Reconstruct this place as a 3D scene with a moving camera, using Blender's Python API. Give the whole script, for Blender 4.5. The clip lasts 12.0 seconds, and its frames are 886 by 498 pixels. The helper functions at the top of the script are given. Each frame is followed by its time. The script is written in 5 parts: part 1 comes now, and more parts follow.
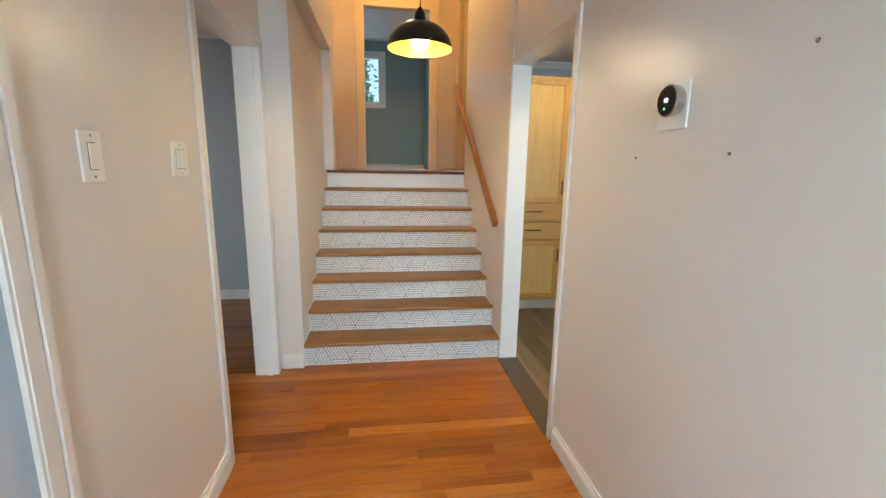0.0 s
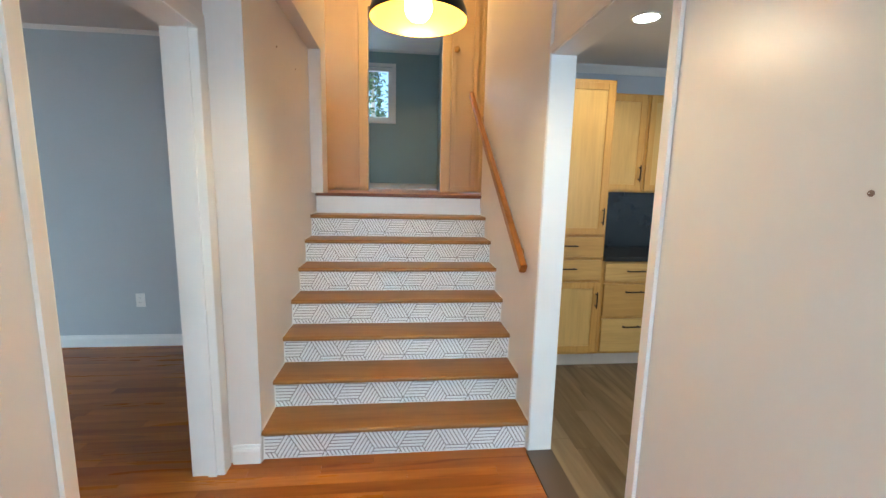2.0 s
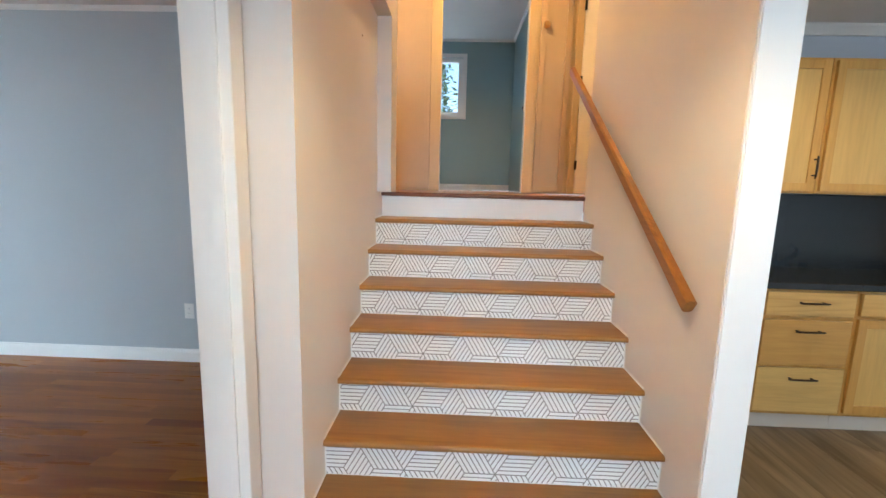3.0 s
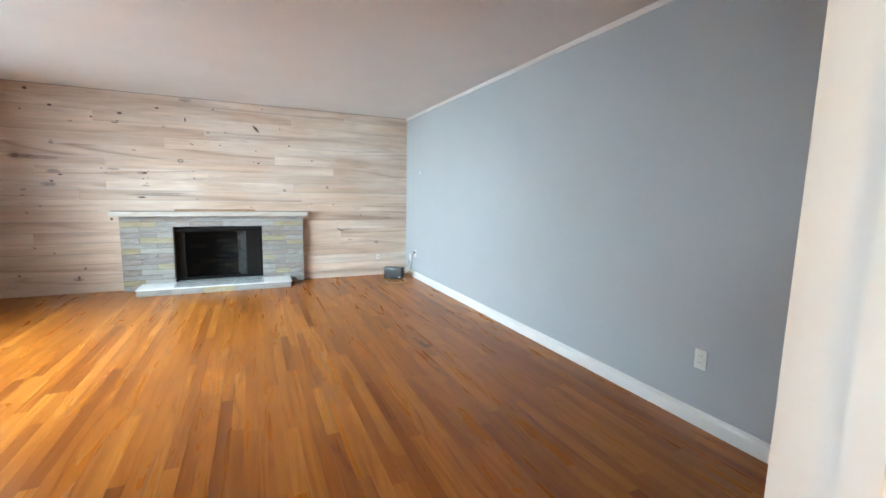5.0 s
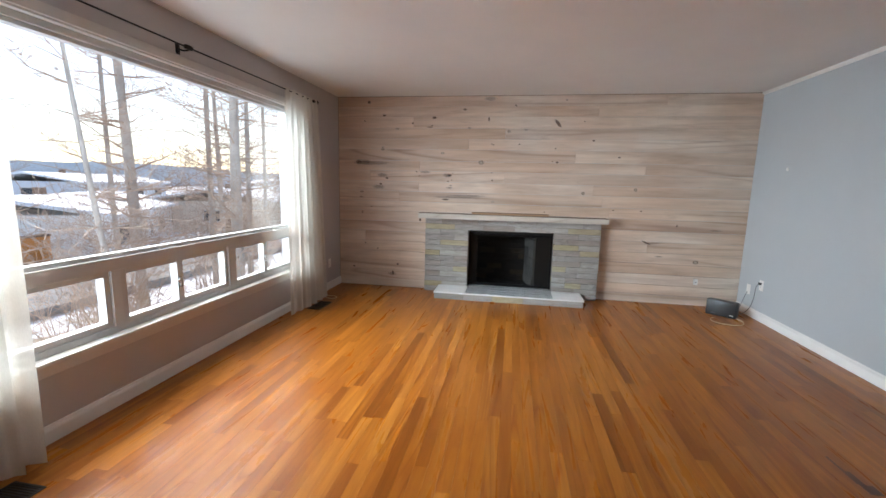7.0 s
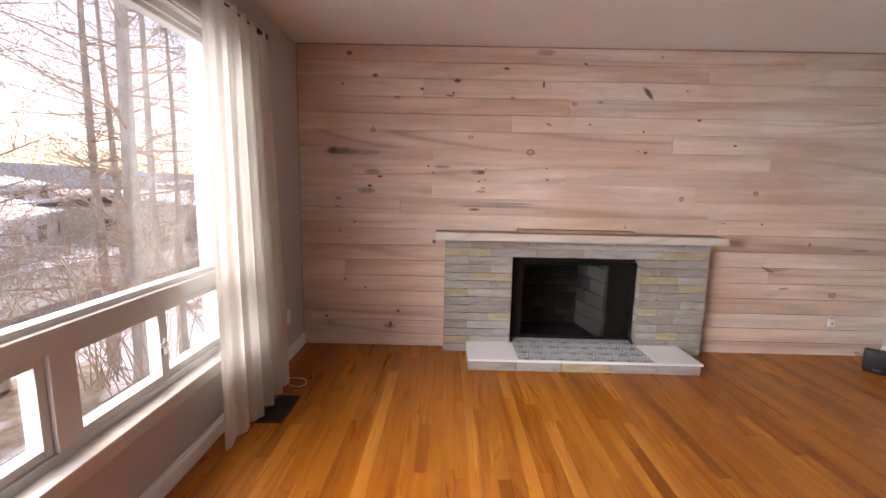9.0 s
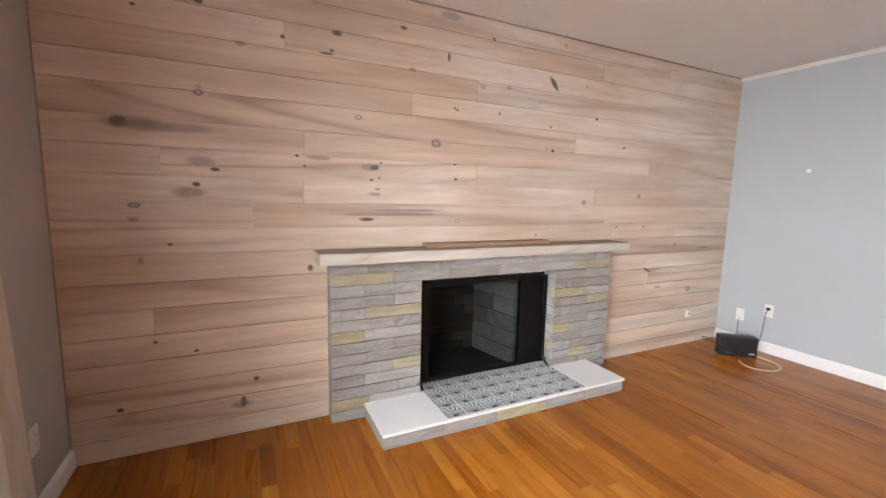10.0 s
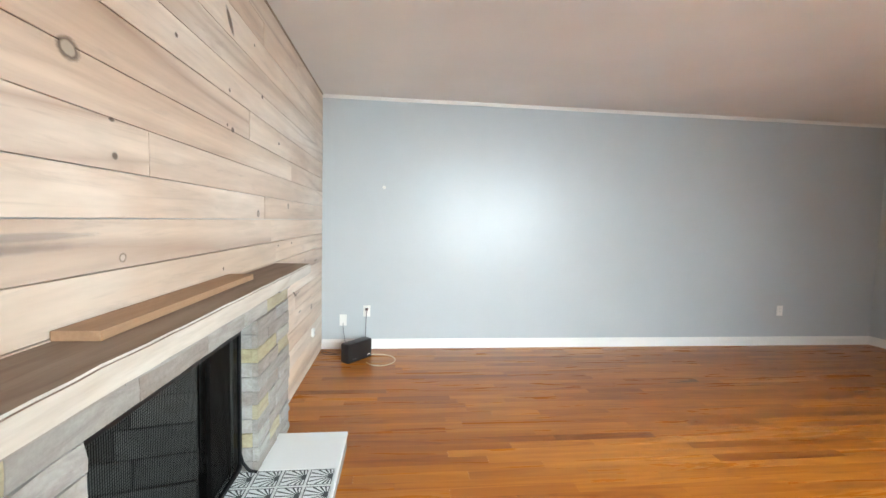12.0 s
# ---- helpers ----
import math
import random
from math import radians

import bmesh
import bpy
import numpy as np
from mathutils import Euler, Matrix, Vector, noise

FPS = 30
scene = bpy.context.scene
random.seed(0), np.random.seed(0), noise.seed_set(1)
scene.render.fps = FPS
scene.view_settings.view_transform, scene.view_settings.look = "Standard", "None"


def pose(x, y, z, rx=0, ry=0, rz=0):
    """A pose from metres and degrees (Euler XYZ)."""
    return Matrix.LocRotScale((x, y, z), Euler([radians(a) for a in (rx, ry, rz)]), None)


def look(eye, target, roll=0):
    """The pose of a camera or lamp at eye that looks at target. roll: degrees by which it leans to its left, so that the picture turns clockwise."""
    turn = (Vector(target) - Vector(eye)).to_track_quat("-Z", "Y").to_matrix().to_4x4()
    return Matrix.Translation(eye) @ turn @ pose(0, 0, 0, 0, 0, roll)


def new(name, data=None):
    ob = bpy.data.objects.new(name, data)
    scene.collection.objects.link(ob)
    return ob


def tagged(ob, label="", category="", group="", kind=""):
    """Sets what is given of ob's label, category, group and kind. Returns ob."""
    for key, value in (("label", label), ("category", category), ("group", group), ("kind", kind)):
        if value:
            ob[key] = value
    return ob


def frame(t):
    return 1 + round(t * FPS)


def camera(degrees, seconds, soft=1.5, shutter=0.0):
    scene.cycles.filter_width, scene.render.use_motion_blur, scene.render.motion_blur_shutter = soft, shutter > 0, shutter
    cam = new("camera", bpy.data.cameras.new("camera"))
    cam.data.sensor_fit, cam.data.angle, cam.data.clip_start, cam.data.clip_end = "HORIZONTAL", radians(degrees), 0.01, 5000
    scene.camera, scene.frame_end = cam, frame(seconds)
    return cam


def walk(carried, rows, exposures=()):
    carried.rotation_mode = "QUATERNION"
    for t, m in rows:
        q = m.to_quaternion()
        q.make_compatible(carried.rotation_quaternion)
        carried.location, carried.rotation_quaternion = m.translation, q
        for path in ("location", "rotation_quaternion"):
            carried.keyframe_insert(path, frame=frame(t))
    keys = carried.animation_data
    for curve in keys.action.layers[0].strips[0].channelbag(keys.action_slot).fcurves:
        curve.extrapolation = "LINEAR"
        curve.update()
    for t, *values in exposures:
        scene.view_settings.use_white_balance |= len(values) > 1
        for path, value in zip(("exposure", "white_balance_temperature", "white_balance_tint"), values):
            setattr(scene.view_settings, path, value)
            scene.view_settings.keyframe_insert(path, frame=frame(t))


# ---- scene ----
cam = camera(93.8, 12.0)
PATH = [
    (0, (1.018, 0.263, 1.383), (1.299, 2.205, 1.0), 1.0),
    (0.5, (0.969, 0.375, 1.396), (1.226, 2.321, 1.014), 1.1),
    (1, (0.979, 0.498, 1.401), (1.224, 2.448, 1.03), 1.0),
    (1.5, (1.103, 0.725, 1.425), (1.349, 2.68, 1.083), 1.1),
    (2, (1.148, 1.031, 1.425), (1.361, 2.997, 1.123), 1.3),
    (2.5, (1.085, 1.417, 1.413), (1.223, 3.391, 1.123), 1.4),
    (2.7, (1.052, 1.55, 1.403), (1.148, 3.527, 1.11), 1.5),
    (4.3, (0.591, 2.144, 1.356), (-0.762, 3.591, 1.083), 0.9),
    (4.5, (0.54, 2.212, 1.358), (-0.962, 3.505, 1.089), 1.1),
    (5, (0.455, 2.326, 1.335), (-1.346, 3.158, 1.078), 1.1),
    (5.5, (0.392, 2.268, 1.357), (-1.542, 2.713, 1.103), 1.5),
    (6, (0.175, 2.208, 1.38), (-1.804, 2.327, 1.109), 1.5),
    (6.5, (-0.22, 2.065, 1.39), (-2.197, 1.939, 1.11), 1.3),
    (7, (-0.68, 1.911, 1.416), (-2.63, 1.59, 1.114), 1.4),
    (7.2, (-0.868, 1.823, 1.418), (-2.807, 1.438, 1.111), 1.4),
    (8.8, (-2.423, 0.907, 1.402), (-4.396, 0.76, 1.112), 1.2),
    (9, (-2.611, 0.787, 1.409), (-4.59, 0.771, 1.12), 1.2),
    (9.5, (-3.139, 0.536, 1.379), (-5.088, 0.904, 1.118), 1.1),
    (10, (-3.679, 0.336, 1.392), (-5.466, 1.198, 1.135), 1.3),
    (10.5, (-4.228, 0.272, 1.364), (-5.722, 1.583, 1.14), 1.4),
    (11, (-4.749, 0.286, 1.354), (-5.866, 1.934, 1.16), 1.1),
    (11.5, (-5.16, 0.384, 1.338), (-5.711, 2.3, 1.182), 1.2),
    (12, (-5.417, 0.401, 1.346), (-5.205, 2.385, 1.21), 1.4),
]
EXPOSURES = [
    (0, 1.02, 5800, -2), (1.5, 1.08, 5350, -4), (2.7, 1.34, 5550, 2), (4.4, 1.58, 5800, 1), (5.5, 1.42, 6100, 3), (6.1, 1.09, 6250, 4), (7, 0.70, 6500, 11),
    (9, 0.70, 7700, 28), (9.6, 0.88, 7800, 31), (9.9, 1.0, 7500, 25), (10.2, 1.42, 6500, 6), (10.5, 1.45, 6300, 1), (12, 1.5, 6800, 7),
]
walk(cam, [(t, look(eye, target, roll)) for t, eye, target, roll in PATH], EXPOSURES)

# ---- world, sun, large lights ----
world = bpy.data.worlds.new("world")
scene.world = world
world.use_nodes = True
wn = world.node_tree.nodes
sky = wn.new("ShaderNodeTexSky")
sky.sky_type, sky.sun_disc = "NISHITA", False
sky.sun_elevation, sky.sun_rotation = radians(44), radians(217)
sky.air_density, sky.dust_density, sky.ozone_density = 1.0, 0.8, 1.0
wn["Background"].inputs["Strength"].default_value = 0.15
world.node_tree.links.new(sky.outputs[0], wn["Background"].inputs["Color"])


def lamp(name, kind, m, energy, color, **more):
    data = bpy.data.lights.new(name, kind)
    data.energy, data.color = energy, color
    for key, value in more.items():
        setattr(data, key, value)
    ob = new(name, data)
    ob.matrix_basis = m
    return ob


lamp("sun", "SUN", look((-13, -17, 24), (0, 0, 0)), 3.5, (1.0, 0.95, 0.88), angle=radians(50))
# Area lamp set out of view, added to strengthen skylight through the window.
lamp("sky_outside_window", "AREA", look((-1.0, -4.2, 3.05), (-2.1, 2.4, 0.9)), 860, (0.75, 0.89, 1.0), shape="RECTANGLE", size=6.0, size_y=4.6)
# Unseen lamp added at the kitchen window for daylight on the jambs.
lamp("kitchen_daylight", "AREA", look((3.6, -0.12, 1.55), (2.2, 3.2, 1.1)), 9, (0.78, 0.88, 1.0), shape="RECTANGLE", size=1.1, size_y=1.0)
# Unseen lamp above the bedroom window, added to brighten the room as skylight.
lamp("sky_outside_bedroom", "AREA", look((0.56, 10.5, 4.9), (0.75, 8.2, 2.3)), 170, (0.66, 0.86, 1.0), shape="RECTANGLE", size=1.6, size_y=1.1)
# Unseen warm lamp added behind the camera to light the hall.
lamp("entry_light", "AREA", look((1.05, -1.25, 1.5), (1.05, 3.0, 1.0)), 4.5, (1.0, 0.84, 0.66), shape="RECTANGLE", size=0.8, size_y=1.0)
lamp("pendant_bulb_light", "POINT", pose(1.21, 2.54, 2.03), 7.2, (1.0, 0.64, 0.33), shadow_soft_size=0.04)
lamp("landing_lamp_light", "POINT", pose(1.1, 4.95, 3.62), 27, (1.0, 0.53, 0.17), shadow_soft_size=0.08)
lamp("kitchen_lamp_light", "SPOT", look((2.63, 3.40, 2.43), (2.63, 3.70, 0)), 17, (1.0, 0.72, 0.38), spot_size=radians(150), spot_blend=0.6, shadow_soft_size=0.06)
# Second kitchen spot, out of view, added as extra warm light.
lamp("kitchen_lamp_light", "SPOT", look((3.7, 2.6, 2.43), (3.7, 2.9, 0)), 14, (1.0, 0.75, 0.42), spot_size=radians(150), spot_blend=0.6, shadow_soft_size=0.06)

# ---- materials ----
def shader(name):
    m = bpy.data.materials.new(name)
    m.use_nodes = True
    return m, m.node_tree, m.node_tree.nodes["Principled BSDF"]


def node(tree, kind, **inputs):
    n = tree.nodes.new(kind)
    for key, value in inputs.items():
        k = key.replace("_", " ")
        if k in n.inputs.keys():
            n.inputs[k].default_value = value
        else:
            setattr(n, key, value)
    return n


def ramp(tree, source, stops):
    r = tree.nodes.new("ShaderNodeValToRGB")
    els = r.color_ramp.elements
    while len(els) < len(stops):
        els.new(0.5)
    for e, (p, c) in zip(els, stops):
        e.position, e.color = p, (*c, 1)
    tree.links.new(source, r.inputs[0])
    return r.outputs[0]


def mixed(tree, fac, a, b, blend="MIX"):
    n = tree.nodes.new("ShaderNodeMix")
    n.data_type, n.blend_type = "RGBA", blend
    for sock, value in ((n.inputs[0], fac), (n.inputs[6], a), (n.inputs[7], b)):
        if hasattr(value, "links"):
            tree.links.new(value, sock)
        else:
            sock.default_value = value if isinstance(value, (int, float)) else (*value, 1)
    return n.outputs[2]


def place_vector(tree, scale, offset=None):
    geo = tree.nodes.new("ShaderNodeNewGeometry")
    src = geo.outputs["Position"]
    if offset is not None:
        mul = node(tree, "ShaderNodeVectorMath", operation="SCALE")
        mul.inputs[0].default_value = (37.1, 23.7, 51.3)
        tree.links.new(offset, mul.inputs["Scale"])
        add = node(tree, "ShaderNodeVectorMath", operation="ADD")
        tree.links.new(src, add.inputs[0])
        tree.links.new(mul.outputs[0], add.inputs[1])
        src = add.outputs[0]
    mp = tree.nodes.new("ShaderNodeMapping")
    mp.inputs["Scale"].default_value = scale
    tree.links.new(src, mp.inputs[0])
    return mp.outputs[0]


def noise_of(tree, vec, scale, detail=4.0, rough=0.55, distort=0.0):
    n = node(tree, "ShaderNodeTexNoise", Scale=scale, Detail=detail, Roughness=rough, Distortion=distort)
    tree.links.new(vec, n.inputs["Vector"])
    return n.outputs["Fac"]


def bump(tree, bsdf, height, strength, distance=0.002):
    b = node(tree, "ShaderNodeBump", Strength=strength, Distance=distance)
    tree.links.new(height, b.inputs["Height"])
    tree.links.new(b.outputs[0], bsdf.inputs["Normal"])


def paint(name, color, rough=0.5, vary=0.06, relief=0.15, fine=180.0, metal=0.0):
    m, t, b = shader(name)
    vec = place_vector(t, (1, 1, 1))
    big, small = noise_of(t, vec, 1.7), noise_of(t, vec, fine)
    lo = tuple(c * (1 - vary) for c in color)
    hi = tuple(min(1, c * (1 + vary)) for c in color)
    col = ramp(t, big, [(0.3, lo), (0.7, hi)])
    mid = noise_of(t, vec, 22.0)
    col = mixed(t, 0.10, col, ramp(t, mid, [(0.35, lo), (0.6, hi)]))
    t.links.new(col, b.inputs["Base Color"])
    rr = node(t, "ShaderNodeMapRange", To_Min=rough * 0.88, To_Max=min(1, rough * 1.12))
    t.links.new(mid, rr.inputs["Value"])
    t.links.new(rr.outputs[0], b.inputs["Roughness"])
    b.inputs["Metallic"].default_value = metal
    bump(t, b, small, relief, 0.001)
    return m


def timber(name, stops, axis="x", rough=0.35, rnd="object", grain=1.0, relief=0.12, streak=0.6, tint=(0.55, 0.45, 0.38), fine=0.12, wash=None, patch=None, smoke=None):
    """Wood with long grain down one axis; rnd: the source of the difference from piece to piece; wash: a second colour in broad cloudy patches."""
    m, t, b = shader(name)
    if rnd == "object":
        r = t.nodes.new("ShaderNodeObjectInfo").outputs["Random"]
    else:
        r = t.nodes.new("ShaderNodeNewGeometry").outputs["Random Per Island"]
    s = {"x": (0.7, 9, 9), "y": (9, 0.7, 9), "z": (9, 9, 0.7)}[axis]
    s = tuple(v * grain for v in s)
    g = noise_of(t, place_vector(t, s, r), 1.5, 5.0, 0.6, 1.2)
    rings = node(t, "ShaderNodeMath", operation="MULTIPLY")
    broad = noise_of(t, place_vector(t, tuple(v * 0.7 for v in s), r), 1.0, 2.0, 0.5, 0.6)
    t.links.new(broad, rings.inputs[0])
    rings.inputs[1].default_value = 9.0
    wave = node(t, "ShaderNodeMath", operation="PINGPONG")
    t.links.new(rings.outputs[0], wave.inputs[0])
    wave.inputs[1].default_value = 0.5
    lines = ramp(t, wave.outputs[0], [(0.0, (1, 1, 1)), (0.16, (0.25, 0.25, 0.25)), (0.4, (0, 0, 0))])
    where = ramp(t, noise_of(t, place_vector(t, tuple(v * 0.5 for v in s), r), 1.3, 2.0), [(0.46, (0, 0, 0)), (0.60, (1, 1, 1))])
    vec2 = place_vector(t, tuple(v * 7 for v in s), r)
    thin = noise_of(t, vec2, 1.6, 3.0, 0.6)
    base = ramp(t, r, stops)
    if wash:
        cloud = noise_of(t, place_vector(t, tuple(0.35 * v ** 0.5 for v in s), r), 2.2, 4.0, 0.6)
        base = mixed(t, ramp(t, cloud, [(0.35, (0, 0, 0)), (0.66, (1, 1, 1))]), base, wash)
    if patch:
        broad_stain = noise_of(t, place_vector(t, (1, 0.7, 1.1)), 1.15, 3.0, 0.55)
        base = mixed(t, ramp(t, broad_stain, [(0.42, (0, 0, 0)), (0.62, (0.55, 0.55, 0.55))]), base, patch)
    if smoke:
        wisps = noise_of(t, place_vector(t, {"x": (1.1, 13, 13), "y": (13, 1.1, 13), "z": (13, 13, 1.1)}[axis], r), 1.0, 5.0, 0.65, 2.2)
        base = mixed(t, ramp(t, wisps, [(0.56, (0, 0, 0)), (0.74, (0.5, 0.5, 0.5))]), base, smoke)
    darker = mixed(t, 1.0, base, tint, "MULTIPLY")
    k = node(t, "ShaderNodeMath", operation="MULTIPLY")
    t.links.new(mixed(t, 1.0, lines, where, "MULTIPLY"), k.inputs[0])
    k.inputs[1].default_value = streak
    col = mixed(t, k.outputs[0], base, darker)
    soft = ramp(t, g, [(0.40, (0, 0, 0)), (0.62, (0.55, 0.55, 0.55))])
    col = mixed(t, mixed(t, 1.0, soft, tuple([streak] * 3), "MULTIPLY"), col, darker)
    col = mixed(t, fine, col, ramp(t, thin, [(0.35, (0.3, 0.25, 0.2)), (0.6, (1, 1, 1))]), "MULTIPLY")
    t.links.new(col, b.inputs["Base Color"])
    rr = node(t, "ShaderNodeMapRange", To_Min=rough * 0.8, To_Max=min(1, rough * 1.35))
    t.links.new(g, rr.inputs["Value"])
    t.links.new(rr.outputs[0], b.inputs["Roughness"])
    bump(t, b, thin, relief, 0.0008)
    return m


OAK = [(0.0, (0.25, 0.073, 0.008)), (0.10, (0.34, 0.107, 0.011)), (0.3, (0.39, 0.128, 0.014)), (0.6, (0.42, 0.143, 0.016)), (0.88, (0.51, 0.195, 0.029)), (1.0, (0.29, 0.086, 0.010))]
oak_plank = timber("oak_plank", OAK, "x", 0.27, "object", grain=0.8, tint=(0.56, 0.40, 0.22), streak=0.9, fine=0.10)
oak_joined = timber("oak_joined", OAK, "x", 0.27, "island", grain=0.8, tint=(0.56, 0.40, 0.22), streak=0.9, fine=0.10)
for m in (oak_plank, oak_joined):
    m.node_tree.nodes["Principled BSDF"].inputs["Specular IOR Level"].default_value = 0.30
oak_tread = timber("oak_tread", [(0, (0.26, 0.122, 0.024)), (1, (0.315, 0.152, 0.032))], "x", 0.34, tint=(0.5, 0.38, 0.3), streak=0.5)
landing_nose = timber("landing_nose", [(0, (0.13, 0.040, 0.016)), (1, (0.16, 0.05, 0.02))], "x", 0.3)
oak_rail = timber("oak_rail", [(0, (0.27, 0.100, 0.014)), (1, (0.31, 0.120, 0.018))], "y", 0.3, tint=(0.5, 0.4, 0.3))
pine = timber("whitewashed_pine", [(0, (0.65, 0.475, 0.345)), (0.1, (0.71, 0.54, 0.405)), (0.3, (0.77, 0.61, 0.475)), (0.6, (0.71, 0.53, 0.40)), (1, (0.80, 0.66, 0.535))], "y", 0.38, grain=0.30, tint=(0.62, 0.54, 0.50), streak=1.0, relief=0.2, fine=0.12, wash=(0.87, 0.785, 0.69), patch=(0.68, 0.49, 0.35), smoke=(0.49, 0.385, 0.31))
pine_cap = timber("limed_mantel", [(0, (0.62, 0.57, 0.50)), (1, (0.67, 0.62, 0.55))], "y", 0.5, grain=0.8, tint=(0.6, 0.52, 0.45), relief=0.3)
mantel_bare = timber("mantel_bare", [(0, (0.27, 0.19, 0.14)), (1, (0.31, 0.22, 0.16))], "y", 0.55, grain=0.8, relief=0.3)
raw_board = timber("raw_board", [(0, (0.36, 0.21, 0.12)), (1, (0.40, 0.24, 0.14))], "y", 0.6)
hickory = timber("hickory", [(0, (0.58, 0.32, 0.075)), (1, (0.66, 0.39, 0.10))], "z", 0.35, grain=0.7, tint=(0.72, 0.6, 0.45), streak=0.5)
hickory_flat = timber("hickory_flat", [(0, (0.56, 0.32, 0.085)), (0.6, (0.65, 0.41, 0.125)), (1, (0.70, 0.48, 0.17))], "x", 0.35, grain=0.7, tint=(0.7, 0.58, 0.42), streak=0.55)
hickory_panel = timber("hickory_panel", [(0, (0.62, 0.39, 0.115)), (1, (0.69, 0.46, 0.155))], "z", 0.35, grain=0.5, tint=(0.8, 0.7, 0.58), streak=0.4)
vinyl = timber("vinyl_plank", [(0, (0.16, 0.112, 0.066)), (0.5, (0.225, 0.165, 0.10)), (1, (0.30, 0.23, 0.145))], "y", 0.42, "island", grain=0.55, tint=(0.50, 0.44, 0.38), streak=0.95)
knot_dark = paint("knot_dark", (0.17, 0.10, 0.07), 0.5, 0.3)
seam_brown = paint("seam_brown", (0.36, 0.28, 0.22), 0.6, 0.25)


def knot_mat(name, core, rim, solid):
    """A stain that is darkest at its core, has a darker rim, and fades out with an uneven edge."""
    m, t, b = shader(name)
    tc = t.nodes.new("ShaderNodeTexCoord")
    wob = node(t, "ShaderNodeTexNoise", Scale=1.6, Detail=3.0, Roughness=0.6)
    t.links.new(place_vector(t, (18, 12, 22)), wob.inputs["Vector"])
    ln = node(t, "ShaderNodeVectorMath", operation="LENGTH")
    t.links.new(tc.outputs["Object"], ln.inputs[0])
    sub = node(t, "ShaderNodeMath", operation="MULTIPLY_ADD")
    t.links.new(wob.outputs["Fac"], sub.inputs[0])
    sub.inputs[1].default_value = 0.5
    add = node(t, "ShaderNodeMath", operation="SUBTRACT")
    t.links.new(ln.outputs["Value"], add.inputs[0])
    t.links.new(sub.outputs[0], add.inputs[1])
    sub.inputs[2].default_value = -0.25
    t.links.new(ramp(t, add.outputs[0], [(0.0, core), (0.38, core), (0.55, rim)]), b.inputs["Base Color"])
    fade = ramp(t, add.outputs[0], [(0.0, (solid,) * 3), (0.45, (solid,) * 3), (0.62, (solid * 0.55,) * 3), (0.84, (0, 0, 0))])
    t.links.new(fade, b.inputs["Alpha"])
    b.inputs["Roughness"].default_value = 0.5
    return m


knot_mats = {"dark": knot_mat("knot_dark_soft", (0.17, 0.11, 0.08), (0.34, 0.25, 0.19), 0.8), "ring": knot_mat("knot_ring", (0.55, 0.45, 0.36), (0.22, 0.16, 0.12), 0.8), "soft": knot_mat("knot_smear", (0.36, 0.33, 0.32), (0.48, 0.43, 0.40), 0.36), "light": knot_mat("knot_pale", (0.70, 0.60, 0.50), (0.42, 0.32, 0.25), 0.8)}
hall_paint = paint("hall_paint", (0.69, 0.645, 0.605), 0.33, 0.03, 0.25)
grey_paint = paint("grey_paint", (0.455, 0.485, 0.50), 0.38, 0.02, 0.25)
# Grey wall's own paint, with the backlit wall's pinkish shade in its colour.
window_wall_shade_paint = paint("window_wall_shade_paint", (0.46, 0.435, 0.43), 0.4, 0.03, 0.25)
kitchen_paint = paint("kitchen_paint", (0.56, 0.60, 0.66), 0.45, 0.03)
bedroom_paint = paint("bedroom_paint", (0.26, 0.37, 0.385), 0.45, 0.03)
hall_trim = paint("hall_trim", (0.72, 0.68, 0.635), 0.3, 0.03, 0.12)
# Doors painted white; the landing lamp's amber tone is put into this colour.
closet_door_lamplit_paint = paint("closet_door_lamplit_paint", (0.47, 0.355, 0.22), 0.42, 0.03)
white_paint = paint("white_paint", (0.80, 0.79, 0.76), 0.34, 0.03, 0.12)
ceiling_paint = paint("ceiling_paint", (0.80, 0.785, 0.765), 0.7, 0.03, 0.3)
plaster = paint("plaster", (0.6, 0.6, 0.6), 0.8)
# White landing wall and trim, with warm lamplight mixed into the colour.
closet_lamplit_paint = paint("closet_lamplit_paint", (0.56, 0.43, 0.24), 0.42, 0.03)
trim_paint = paint("trim_paint", (0.57, 0.55, 0.52), 0.4, 0.03)
vinyl_frame = paint("vinyl_frame", (0.56, 0.56, 0.55), 0.3, 0.02, 0.05)
sub_dark = paint("sub_dark", (0.05, 0.03, 0.02), 0.8)
black_metal = paint("black_metal", (0.012, 0.012, 0.013), 0.42, 0.1, 0.1, metal=0.6)
bronze_pull = paint("bronze_pull", (0.05, 0.035, 0.028), 0.35, 0.1, 0.1, metal=0.8)
shade_outer = paint("shade_outer", (0.012, 0.011, 0.010), 0.25, 0.05, 0.05)
shade_inner = paint("shade_inner", (0.88, 0.42, 0.045), 0.4, 0.05, 0.1, metal=0.7)
counter_top = paint("counter_top", (0.018, 0.018, 0.019), 0.22, 0.3, 0.05)
splash_mat = paint("splash_mat", (0.010, 0.014, 0.019), 0.25, 0.2, 0.05)
plastic_white = paint("plastic_white", (0.80, 0.78, 0.74), 0.3, 0.02, 0.03)
plastic_black = paint("plastic_black", (0.015, 0.016, 0.018), 0.35, 0.1, 0.1)
steel = paint("steel", (0.55, 0.54, 0.52), 0.25, 0.05, 0.05, metal=1.0)
brass = paint("brass", (0.50, 0.33, 0.14), 0.3, 0.05, 0.05, metal=1.0)
hearth_white = paint("hearth_white", (0.80, 0.80, 0.79), 0.35, 0.03, 0.1)
